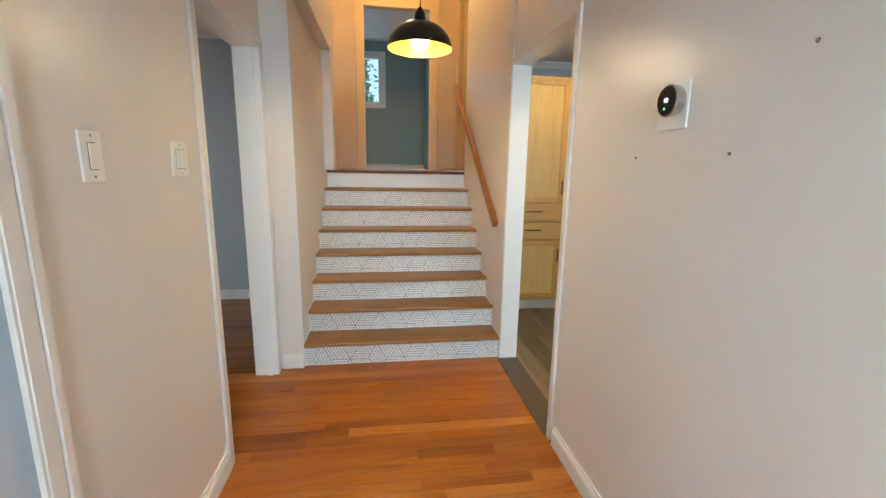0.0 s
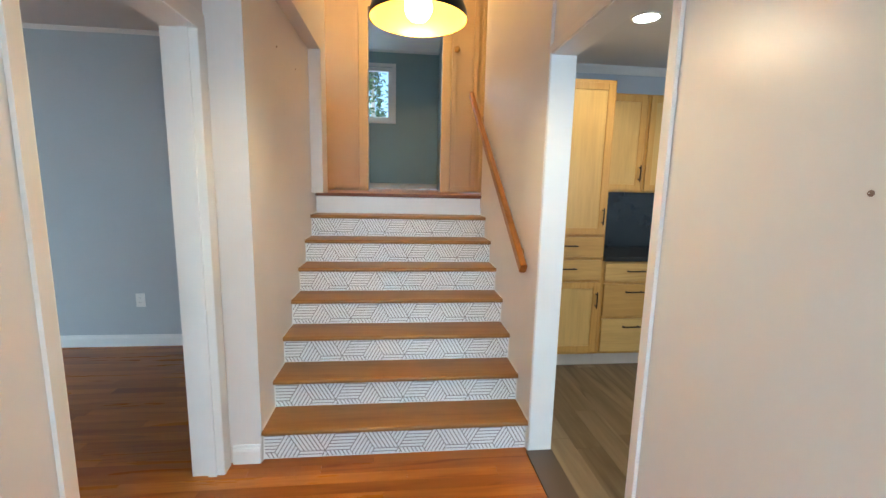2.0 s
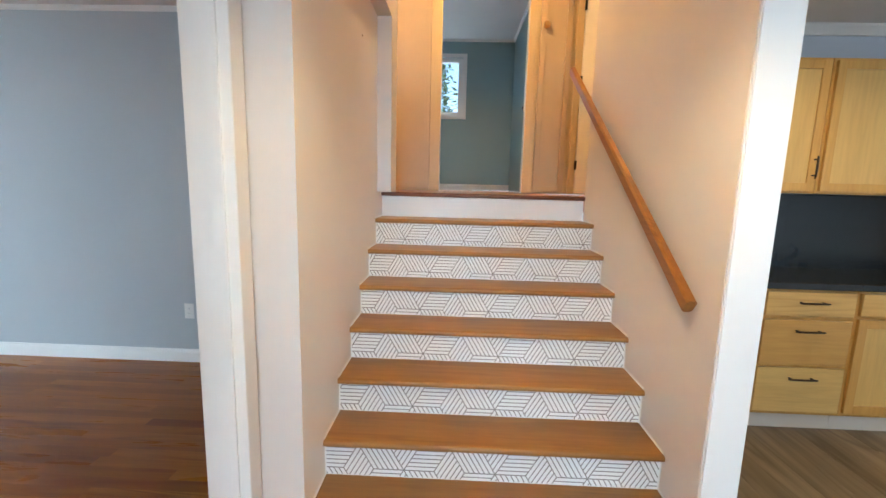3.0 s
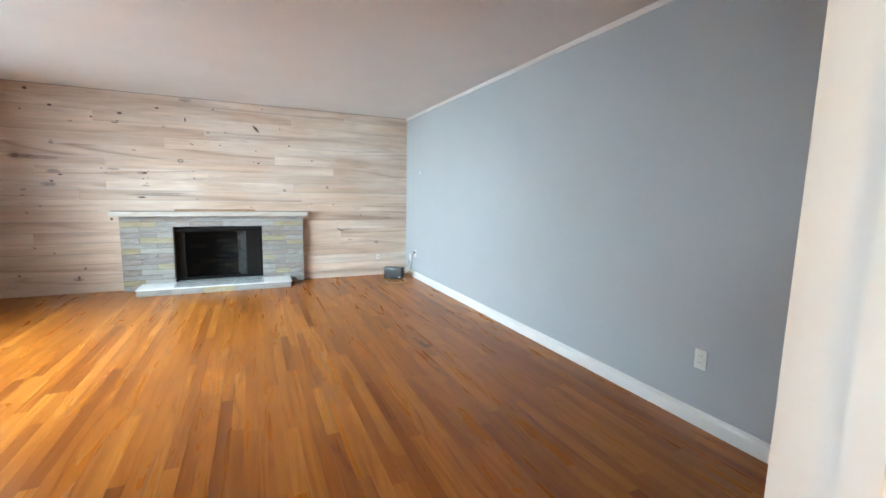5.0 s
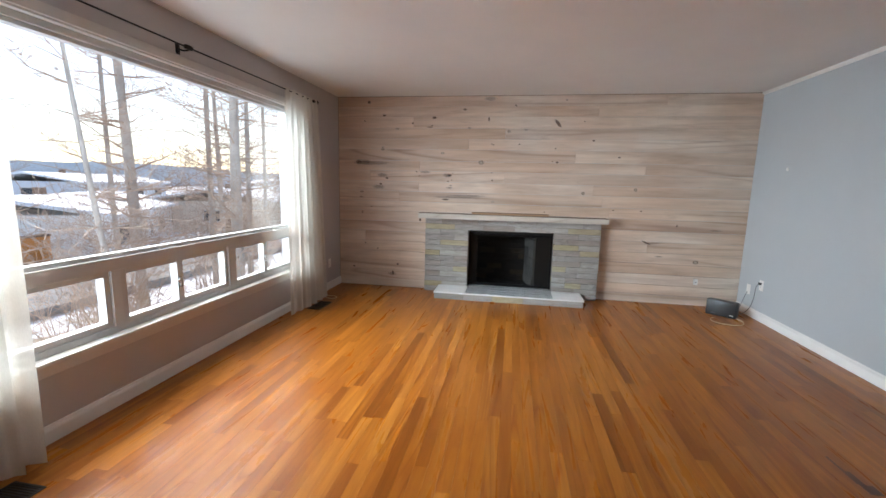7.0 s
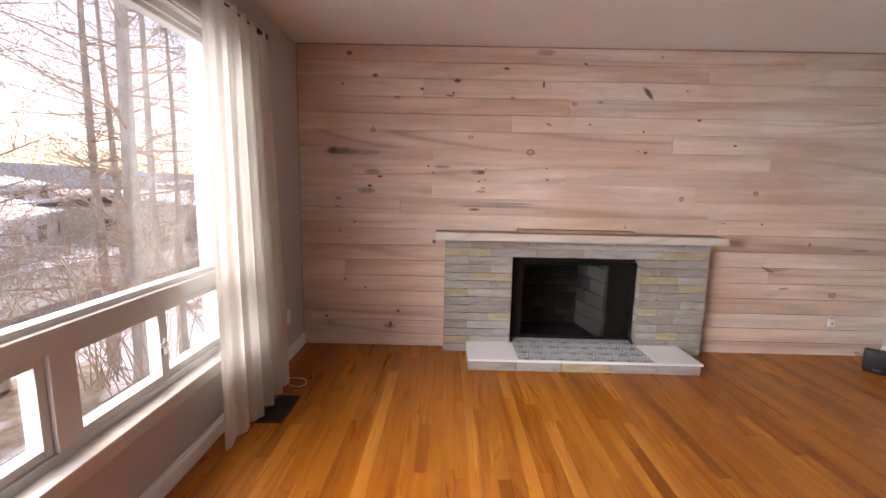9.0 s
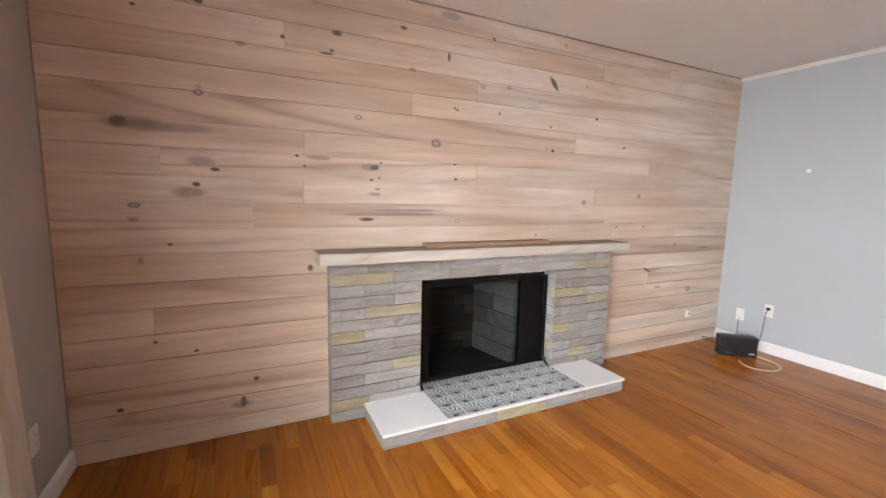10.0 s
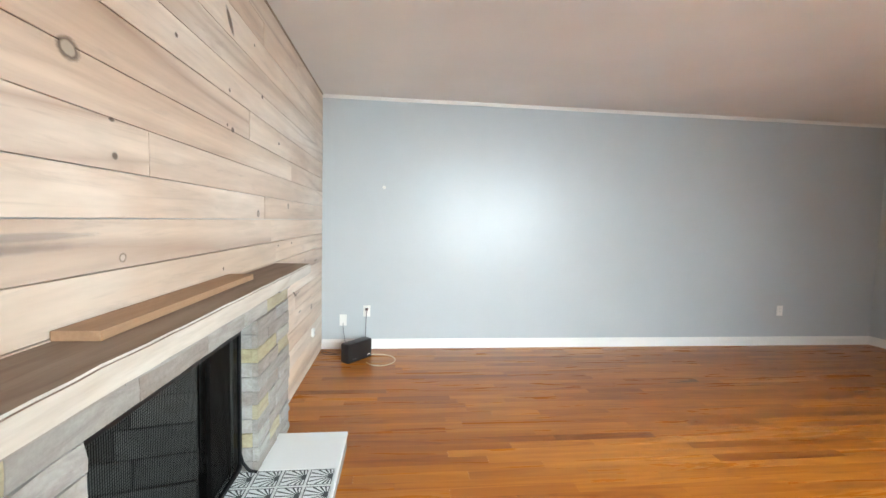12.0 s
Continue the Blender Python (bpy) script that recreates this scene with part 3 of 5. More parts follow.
slab("door_stop", (0.273, 0.292, 1.16, 1.176, 0.0, 2.05), white_paint, hd, 0.002)
bm = bmesh.new()
lathe(bm, [(0.001, 0.06), (0.022, 0.056), (0.028, 0.042), (0.022, 0.025), (0.010, 0.018), (0.010, 0.004), (0.026, 0.002), (0.026, 0)], 20, pose(0.273, 0.50, 0.95, 0, 90))
part("knob", bm, steel, hd, smooth=True)


# ---- stairs ----
stairs = thing("staircase", (1.15, 3.08, 0), "straight flight of oak treads with patterned white risers", "staircase")
RISE, RUN = 0.1684, 0.218
SX0, SX1 = 0.462, 1.853


def clip_line(x0, z0, x1, z1, a0, a1, b0, b1):
    t0, t1 = 0.0, 1.0
    dx, dz = x1 - x0, z1 - z0
    for p, q in ((-dx, x0 - a0), (dx, a1 - x0), (-dz, z0 - b0), (dz, b1 - z0)):
        if abs(p) < 1e-9:
            if q < 0:
                return None
        elif p < 0:
            t0 = max(t0, q / p)
        else:
            t1 = min(t1, q / p)
    return (x0 + dx * t0, z0 + dz * t0, x0 + dx * t1, z0 + dz * t1) if t0 < t1 else None


def riser_pattern(y, z0, z1, shift):
    """Thin raised lines: a field of rhombi, each hatched one way."""
    bm = bmesh.new()
    L = 0.128
    e = [Vector((math.cos(radians(a)), math.sin(radians(a)))) * L for a in (0, 60, 120)]
    pairs = ((0, 1, 0), (1, 2, 1), (2, 0, 2), (0, 1, 3), (1, 2, 4), (2, 0, 5))
    for i in range(-2, 14):
        for j in range(-3, 5):
            c = Vector((SX0 + shift + i * 1.5 * L, z0 + 0.03 + (j + 0.5 * (i % 2)) * math.sqrt(3) * L))
            for a, b, s in ((e[0], e[1], 0), (e[1], e[2], 1), (e[2], -e[0], 2), ):
                for k in range(7):
                    p = c + b * (k / 6) if s != 2 else c + b * (k / 6)
                    q = p + a
                    r = clip_line(p.x, p.y, q.x, q.y, SX0 + 0.004, SX1 - 0.004, z0, z1)
                    if not r:
                        continue
                    d = Vector((r[2] - r[0], r[3] - r[1]))
                    if d.length < 0.004:
                        continue
                    n = Vector((-d.y, d.x)).normalized() * 0.0021
                    vs = [bm.verts.new((px, y, pz)) for px, pz in ((r[0] + n.x, r[1] + n.y), (r[2] + n.x, r[3] + n.y), (r[2] - n.x, r[3] - n.y), (r[0] - n.x, r[1] - n.y))]
                    bm.faces.new(vs)
                    ws = [bm.verts.new((v.co.x, y - 0.0006, v.co.z)) for v in vs]
                    bm.faces.new(ws[::-1])
                    for k2 in range(4):
                        bm.faces.new((vs[k2], vs[(k2 + 1) % 4], ws[(k2 + 1) % 4], ws[k2]))
    return bm


rs = random.Random(5)
for k in range(8):
    y = 3.08 + RUN * k
    z0, z1 = RISE * k, RISE * (k + 1) - 0.028
    r = slab("riser", (SX0, SX1, y, y + 0.016, z0 - (0.0 if k else 0.002), z1), riser_white, stairs, label="white riser with a geometric line pattern" if k < 7 else "plain white riser")
    if k < 7:
        part("riser_pattern", riser_pattern(y - 0.0001, z0 + 0.004, z1 - 0.002, rs.uniform(-0.2, 0.0)), riser_line, r)
    bm = bmesh.new()
    top = RISE * (k + 1)
    depth = RUN + 0.034 if k < 7 else 0.10
    prof = [(-0.030, 0.014), (-0.0285, 0.021), (-0.023, 0.0265), (-0.015, 0.028), (depth - 0.032, 0.028), (depth - 0.032, 0.0), (-0.020, 0.0), (-0.0275, 0.005)]
    ends = [[bm.verts.new((x, y + d, top - 0.028 + h)) for d, h in prof] for x in (SX0 - 0.001, SX1 + 0.001)]
    n = len(prof)
    for q in range(n):
        bm.faces.new((ends[0][q], ends[0][(q + 1) % n], ends[1][(q + 1) % n], ends[1][q]))
    bm.faces.new(ends[0])
    bm.faces.new(ends[1][::-1])
    part("tread", bm, oak_tread if k < 7 else landing_nose, stairs, "oak tread with a rounded nose" if k < 7 else "dark red-brown landing nosing", True)
    if k < 7:
        for x in (SX0 - 0.004, SX1 + 0.004):
            bm = bmesh.new()
            tube(bm, [(x, y, z0), (x, y, top - 0.03), (x, y - 0.025, top - 0.01), (x, y - 0.01, top + 0.002), (x, y + RUN - 0.01, top + 0.002)], 0.007, 6)
            part("caulk_bead", bm, white_paint, stairs, smooth=True)
slab("carriage", (SX0, SX1, 3.1, 4.62, -0.1, 0.10), sub_dark, stairs)

hr = thing("handrail", (1.79, 3.17, 1.0), "square-edged oak handrail on metal brackets along the stair wall", "handrail")
bm = bmesh.new()
a, b = Vector((1.812, 3.15, 0.995)), Vector((1.80, 4.93, 2.25))
d = (b - a).normalized()
side, up_ = Vector((1, 0, 0)), Vector((1, 0, 0)).cross((b - a).normalized())
rings = []
for p in (a, b):
    rings.append([bm.verts.new(p + side * u + up_ * v) for u, v in ((-0.019, -0.022), (-0.010, -0.030), (0.010, -0.030), (0.019, -0.022), (0.019, 0.020), (0.011, 0.029), (-0.011, 0.029), (-0.019, 0.020))])
for k in range(8):
    bm.faces.new((rings[0][k], rings[0][(k + 1) % 8], rings[1][(k + 1) % 8], rings[1][k]))
bm.faces.new(rings[0])
bm.faces.new(rings[1][::-1])
part("rail", bm, oak_rail, hr, "orange-brown oak rail")
for s in (0.09, 0.83):
    p = a + (b - a) * s
    bm = bmesh.new()
    tube(bm, [p - up_ * 0.028 * (1 if up_.z > 0 else -1), p + Vector((0.02, 0, -0.055)), p + Vector((0.062, 0, -0.06)), Vector((1.853, p.y, p.z - 0.05))], 0.006)
    lathe(bm, [(0.001, 0.006), (0.02, 0.005), (0.026, 0.0)], 16, pose(1.854, p.y, p.z - 0.05, 0, -90))
    part("bracket", bm, brass, hr, smooth=True)

# ---- pendant and other lamps ----
pl = thing("pendant_lamp", (1.21, 2.54, 1.978), "black dome pendant lamp with a gold inside, switched on", "lamp")
cx, cy, cz = 1.21, 2.54, 1.978
dome = [(0.166 * math.cos(radians(a)), 0.132 * math.sin(radians(a))) for a in range(0, 82, 6)]
bm = bmesh.new()
lathe(bm, [(r, h) for r, h in dome] + [(0.024, 0.133)], 48, pose(cx, cy, cz))
part("shade", bm, shade_outer, pl, "glossy black dome shade", True)
bm = bmesh.new()
lathe(bm, [(r * 0.985, h * 0.98) for r, h in dome] + [(0.02, 0.1285)], 48, pose(cx, cy, cz + 0.0002))
part("shade_lining", bm, shade_inner, pl, "gold shade lining", True)
bm = bmesh.new()
lathe(bm, [(0.001, 0.198), (0.010, 0.197), (0.014, 0.185), (0.026, 0.170), (0.030, 0.142), (0.030, 0.128)], 24, pose(cx, cy, cz))
part("cap", bm, black_metal, pl, smooth=True)
bm = bmesh.new()
tube(bm, [(cx, cy, cz + 0.19), (cx, cy, H - 0.02)], 0.0035, 8)
part("cord", bm, black_metal, pl)
bm = bmesh.new()
lathe(bm, [(0.001, 0.0), (0.058, 0.001), (0.06, -0.018), (0.012, -0.025), (0.001, -0.025)], 24, pose(cx, cy, H))
part("canopy", bm, black_metal, pl, smooth=True)
bm = bmesh.new()
bmesh.ops.create_uvsphere(bm, u_segments=20, v_segments=12, radius=0.046, matrix=pose(cx, cy, cz + 0.04))
bl = part("bulb", bm, bulb_glow, pl, "lit warm bulb", True)
bl.visible_shadow = False


def disc_light(x, y, z, name="ceiling_light", r=0.075):
    d = thing(name, (x, y, z), "round white recessed ceiling light, switched on", "lamp")
    bm = bmesh.new()
    lathe(bm, [(r + 0.015, 0.0), (r + 0.014, -0.006), (r, -0.008), (r - 0.004, -0.002)], 28, pose(x, y, z))
    part("frame", bm, white_paint, d, smooth=True)
    bm = bmesh.new()
    lathe(bm, [(0.001, -0.003), (r - 0.003, -0.003), (r - 0.003, 0.0)], 28, pose(x, y, z))
    part("diffuser", bm, led_glow, d)


disc_light(2.63, 3.58, H - 0.10)
# Unseen second fitting, added to go with the extra kitchen spot.
disc_light(3.9, 2.6, H - 0.10)
disc_light(1.1, 4.95, UP)


# ---- kitchen ----
def pull(bm, x, y, z, length, vertical=False):
    d = Vector((0, 0, 1)) if vertical else Vector((1, 0, 0))
    c = Vector((x, y, z))
    p0, p1 = c - d * length / 2, c + d * length / 2
    off = Vector((0, -0.028, 0))
    tube(bm, [p0 + off * 0.9 - d * 0.012, p0 + off, c + off * 1.05, p1 + off, p1 + off * 0.9 + d * 0.012], [0.0035, 0.0055, 0.006, 0.0055, 0.0035], 8)
    tube(bm, [p0 + d * 0.008, p0 + d * 0.008 + off], 0.005, 6)
    tube(bm, [p1 - d * 0.008, p1 - d * 0.008 + off], 0.005, 6)


def door_front(parent, x0, x1, z0, z1, y, handle):
    f = slab("door", [(x0, x0 + 0.05, y - 0.02, y, z0, z1), (x1 - 0.05, x1, y - 0.02, y, z0, z1), (x0 + 0.05, x1 - 0.05, y - 0.02, y, z0, z0 + 0.05), (x0 + 0.05, x1 - 0.05, y - 0.02, y, z1 - 0.05, z1)], hickory, parent, 0.003, label="framed hickory door")
    slab("door_panel", (x0 + 0.049, x1 - 0.049, y - 0.011, y - 0.002, z0 + 0.049, z1 - 0.049), hickory_panel, f)
    bm = bmesh.new()
    hx = x1 - 0.025 if handle[0] == "r" else x0 + 0.025
    pull(bm, hx, y - 0.02, z0 + 0.14 if handle[1] == "b" else z1 - 0.14, 0.11, True)
    part("handle", bm, bronze_pull, f, "dark bronze bar handle", True)


def drawer_front(parent, x0, x1, z0, z1, y):
    f = slab("drawer", (x0, x1, y - 0.02, y, z0, z1), hickory_flat, parent, 0.004, label="slab hickory drawer")
    bm = bmesh.new()
    pull(bm, (x0 + x1) / 2, y - 0.02, z1 - (0.06 if z1 - z0 > 0.2 else (z1 - z0) * 0.42), 0.14)
    part("handle", bm, bronze_pull, f, "dark bronze bar handle", True)


def cabinet(name, x0, x1, y0, y1, z0, z1, label, kick=0.0):
    c = thing(name, ((x0 + x1) / 2, (y0 + y1) / 2, z0), label, "cabinet", "kitchen cabinets")
    slab("body", (x0, x1, y0, y1, z0 + kick, z1), hickory, c, 0.001)
    if kick:
        slab("toe_kick", (x0, x1, y0 + 0.045, y0 + 0.06, 0.0, kick), siding_tan, c)
    return c


FY = 4.07
c = cabinet("tall_cabinet", 2.12, 2.735, FY, 4.60, 0, 2.215, "tall hickory pantry cabinet with framed doors and two drawers", 0.11)
door_front(c, 2.14, 2.715, 1.08, 2.19, FY, "rb")
drawer_front(c, 2.14, 2.715, 0.90, 1.06, FY)
drawer_front(c, 2.14, 2.715, 0.725, 0.88, FY)
door_front(c, 2.14, 2.715, 0.135, 0.705, FY, "rt")
c = cabinet("base_cabinet", 2.737, 3.262, FY, 4.60, 0, 0.868, "hickory base cabinet with three drawers", 0.11)
for z0, z1 in ((0.715, 0.855), (0.425, 0.690), (0.135, 0.405)):
    drawer_front(c, 2.755, 3.245, z0, z1, FY)
c = cabinet("base_cabinet", 3.264, 3.945, FY, 4.60, 0, 0.868, "hickory base cabinet with one drawer over a framed door", 0.11)
drawer_front(c, 3.28, 3.925, 0.725, 0.855, FY)
door_front(c, 3.28, 3.925, 0.135, 0.705, FY, "rt")
c = cabinet("base_cabinet", 3.947, 4.50, FY, 4.60, 0, 0.868, "hickory base cabinet with three drawers", 0.11)
for z0, z1 in ((0.715, 0.855), (0.425, 0.690), (0.135, 0.405)):
    drawer_front(c, 3.965, 4.48, z0, z1, FY)
slab("worktop", (2.738, 4.52, FY - 0.03, 4.60, 0.870, 0.908), counter_top, bevel=0.006, label="black stone-look worktop on the hickory base cabinets", category="worktop")
slab("splashback", (2.738, 4.33, 4.585, 4.60, 0.909, 1.404), splash_mat, label="plain black splashback between the worktop and wall cabinets", category="splashback")
slab("side_panel", [(4.331, 4.40, 4.58, 4.60, 0.909, 1.404), (4.40, 4.42, FY + 0.02, 4.60, 0.909, 1.404)], hickory, bevel=0.002, label="hickory end panel standing on the worktop", category="panel")
for x0, x1, hside in ((2.737, 3.153, "rb"), (3.157, 3.883, "rb"), (3.887, 4.52, "rb")):
    c = cabinet("wall_cabinet", x0, x1, 4.34, 4.60, 1.405, 2.19, "hickory wall cabinet with one framed door")
    door_front(c, x0 + 0.015, x1 - 0.015, 1.42, 2.175, 4.34, hside)


def outlet(name, m, label, toggles=0, duplex=True, w=0.072, h=0.117, plug=False):
    """A wall plate in its own frame: x across, z up, y out of the wall."""
    d = tagged(new(name), label, "wall plate")
    d.matrix_basis = m
    d.empty_display_size = 0.05

    def put(nm, lims, mat_, bevel=0.0):
        bm = bmesh.new()
        for l in lims:
            box(bm, *l, bevel)
        ob = part(nm, bm, mat_, None)
        ob.parent = d
        return ob
    put("plate", [(-w / 2, w / 2, 0, 0.006, -h / 2, h / 2)], plastic_white, 0.002)
    if toggles:
        for k in range(toggles):
            xx = (k - (toggles - 1) / 2) * 0.034
            put("rocker", [(xx - 0.0135, xx + 0.0135, 0.006, 0.010, -0.032, 0.032)], plastic_white, 0.0015)
            put("switch_gap", [(xx - 0.0155, xx + 0.0155, 0.0055, 0.0066, -0.034, 0.034)], cable_grey)
        for z in (-0.05, 0.05):
            put("screw", [(-0.003, 0.003, 0.006, 0.0072, z - 0.003, z + 0.003)], steel)
    elif duplex:
        for z in (-0.02, 0.02):
            put("socket_face", [(-0.0165, 0.0165, 0.006, 0.009, z - 0.0145, z + 0.0145)], plastic_white, 0.003)
            put("slot", [(-0.0075, -0.0055, 0.0088, 0.0094, z - 0.003, z + 0.006), (0.0055, 0.0075, 0.0088, 0.0094, z - 0.003, z + 0.006)], cable_grey)
    if plug:
        put("plug", [(-0.014, 0.014, 0.009, 0.034, 0.008, 0.034)], plastic_black, 0.004)
    return d


outlet("wall_outlet", pose(-1.03, YN, 0.405, 0, 0, 180), "white duplex outlet on the grey wall")
outlet("wall_outlet", pose(-5.735, YN, 0.395, 0, 0, 180), "white duplex outlet with a black plug on the grey wall", plug=True)
outlet("cable_plate", pose(-5.975, YN, 0.30, 0, 0, 180), "white cable wall plate low on the grey wall", duplex=False)
outlet("wall_outlet", pose(-5.84, YS, 0.35, 0, 0, 0), "white outlet on the window wall")
outlet("wall_outlet", pose(4.40, 4.545, 1.035, 0, 0, 90), "white outlet on the hickory end panel above the worktop")
outlet("light_switch", pose(HL, 1.43, 1.397, 0, 0, -90), "white single rocker light switch on the hall wall", toggles=1, w=0.08, h=0.125)
outlet("light_switch", pose(HL, 1.89, 1.398, 0, 0, -90), "white double rocker light switch beside the living room opening", toggles=2, w=0.115)
# small socket on the timber wall
pk = thing("phone_jack", (-6.185, 4.20, 0.31), "small white phone jack on the timber wall", "wall plate")
slab("plate", (-6.188, -6.165, 4.175, 4.225, 0.27, 0.345), plastic_white, pk, 0.004)
slab("port", (-6.165, -6.163, 4.194, 4.206, 0.298, 0.310), cable_grey, pk)

# thermostat
dial_glass = paint("dial_glass", (0.004, 0.004, 0.005), 0.1, 0.1, 0.0)
th = thing("thermostat", (HR, 1.50, 1.57), "round steel and black wall thermostat on a white square plate", "thermostat")
slab("plate", (HR - 0.007, HR, 1.372, 1.497, 1.506, 1.638), plastic_white, th, 0.003)
tm = pose(HR - 0.006, 1.42, 1.585, 0, -90) @ Matrix.Diagonal((1.12, 1.12, 1.1, 1))
bm = bmesh.new()
lathe(bm, [(0.036, 0.0), (0.038, 0.004), (0.041, 0.024), (0.040, 0.028), (0.037, 0.030)], 40, tm)
part("ring", bm, steel, th, "brushed steel ring", True)
bm = bmesh.new()
lathe(bm, [(0.037, 0.029), (0.036, 0.031), (0.001, 0.0315)], 40, tm)
part("dial", bm, dial_glass, th, "glossy black dial", True)


def writing(text, m, size, material, parent, depth=0.0004):
    cu = bpy.data.curves.new("reading", "FONT")
    cu.body, cu.size, cu.extrude, cu.align_x, cu.align_y = text, size, depth, "CENTER", "CENTER"
    cu.materials.append(material)
    ob = new("reading", cu)
    ob.parent = parent
    ob.matrix_parent_inverse = parent.matrix_basis.inverted()
    ob.matrix_basis = m
    return ob


facing = Matrix.Translation((HR - 0.0415, 1.42, 1.585)) @ Matrix(((0, 0, -1, 0), (-1, 0, 0, 0), (0, 1, 0, 0), (0, 0, 0, 1)))
writing("10", facing, 0.019, dial_text, th)
bm = bmesh.new()
lathe(bm, [(0.001, 0.0325), (0.003, 0.0325), (0.003, 0.031)], 12, tm @ Matrix.Translation((-0.02, 0.004, 0)))
part("indicator", bm, dial_green, th)

# screw holes and anchors left in the walls
for x, y, z, sx in ((HR, 1.602, 1.428, -1), (HR, 1.21, 1.43, -1), (HR, 1.033, 1.644, -1), (0.46, 3.585, 2.175, 1), (0.46, 4.015, 2.166, 1), (HR, 2.10, 0.86, -1)):
    bm = bmesh.new()
    lathe(bm, [(0.001, 0.0035), (0.0035, 0.003), (0.0055, 0.0)], 10, pose(x, y, z, 0, 90 * sx))
    part("wall_anchor", bm, knot_dark, label="small brown screw anchor in the painted wall", category="anchor", smooth=True)
bm = bmesh.new()
lathe(bm, [(0.001, 0.010), (0.014, 0.009), (0.018, 0.004), (0.018, 0.0)], 16, pose(-5.575, YN, 1.67, 90))
part("wall_button", bm, plastic_white, label="small round white button on the grey wall", category="fitting", smooth=True)


# ---- living room: window ----
win = thing("window_1", (-3.46, -0.55, WZ0), "large white picture window over a row of small awning panes", "window")
FY0, FY1 = -0.60, -0.515


def frame_bars(name, bars, y0, y1, parent, material=vinyl_frame, bevel=0.004):
    for b in bars:
        slab(name, (b[0], b[1], y0, y1, b[2], b[3]), material, parent, bevel)


frame_bars("window_frame", [(WX0, WX1, WZ1 - 0.05, WZ1), (WX0, WX1, WZ0, WZ0 + 0.05), (WX0, WX0 + 0.06, WZ0 + 0.05, WZ1 - 0.05), (WX1 - 0.06, WX1, WZ0 + 0.05, WZ1 - 0.05)], FY0, FY1, win)
frame_bars("transom", [(WX0 + 0.06, WX1 - 0.06, 0.845, 0.925)], FY0, FY1 + 0.01, win)
frame_bars("glazing_bead", [(WX0 + 0.06, WX1 - 0.06, 0.925, 0.950), (WX0 + 0.06, WX1 - 0.06, WZ1 - 0.075, WZ1 - 0.05), (WX0 + 0.06, WX0 + 0.085, 0.95, WZ1 - 0.075), (WX1 - 0.085, WX1 - 0.06, 0.95, WZ1 - 0.075)], FY0 + 0.01, FY1 - 0.015, win, bevel=0.003)
slab("pane", (WX0 + 0.08, WX1 - 0.08, -0.567, -0.561, 0.945, WZ1 - 0.07), pane_glass, win, label="large clear pane").visible_shadow = False
for x in (-2.845, -3.925):
    frame_bars("mullion", [(x - 0.035, x + 0.035, WZ0 + 0.05, 0.845)], FY0, FY1 + 0.006, win)
for x0, x1, sash in ((-2.81, -1.96, False), (-3.36, -2.88, True), (-3.89, -3.36, False), (-4.45, -3.96, True), (-4.96, -4.45, False)):
    z0, z1 = WZ0 + 0.05, 0.845
    w = 0.034
    d = 0.012 if sash else 0.0
    s = slab("sash", [(x0, x0 + w, FY0 + 0.01 + d, FY1 - 0.012 + d, z0, z1), (x1 - w, x1, FY0 + 0.01 + d, FY1 - 0.012 + d, z0, z1), (x0 + w, x1 - w, FY0 + 0.01 + d, FY1 - 0.012 + d, z0, z0 + w), (x0 + w, x1 - w, FY0 + 0.01 + d, FY1 - 0.012 + d, z1 - w, z1)], vinyl_frame, win, 0.003)
    slab("pane", (x0 + w - 0.004, x1 - w + 0.004, -0.567 + d, -0.562 + d, z0 + w - 0.004, z1 - w + 0.004), pane_glass, s).visible_shadow = False
    if sash:
        slab("latch", [(x0 + 0.008, x0 + 0.024, FY1 - 0.002, FY1 + 0.014, 0.62, 0.70), (x0 + 0.010, x0 + 0.05, FY1 + 0.010, FY1 + 0.018, 0.66, 0.68)], steel, s, 0.002)
structure("window_reveal", [(WX0, WX1, FY1, YS + 0.004, WZ1 - 0.012, WZ1 + 0.002), (WX0 - 0.002, WX0 + 0.012, FY1, YS + 0.004, WZ0, WZ1 - 0.012), (WX1 - 0.012, WX1 + 0.002, FY1, YS + 0.004, WZ0, WZ1 - 0.012)], trim_paint)
structure("window_sill", [(WX0 - 0.05, WX1 + 0.05, FY1, YS + 0.045, WZ0 - 0.012, WZ0 + 0.014)], trim_paint, 0.005)
structure("window_apron", [(WX0 - 0.03, WX1 + 0.03, YS + 0.0005, YS + 0.016, WZ0 - 0.075, WZ0 - 0.012)], trim_paint, 0.004)
casing_top = structure("window_trim", [(WX0 - 0.06, WX1 + 0.06, YS + 0.0005, YS + 0.016, WZ1, WZ1 + 0.06), (WX0 - 0.06, WX0, YS + 0.0005, YS + 0.016, WZ0 + 0.014, WZ1), (WX1, WX1 + 0.06, YS + 0.0005, YS + 0.016, WZ0 + 0.014, WZ1)], trim_paint, 0.004)

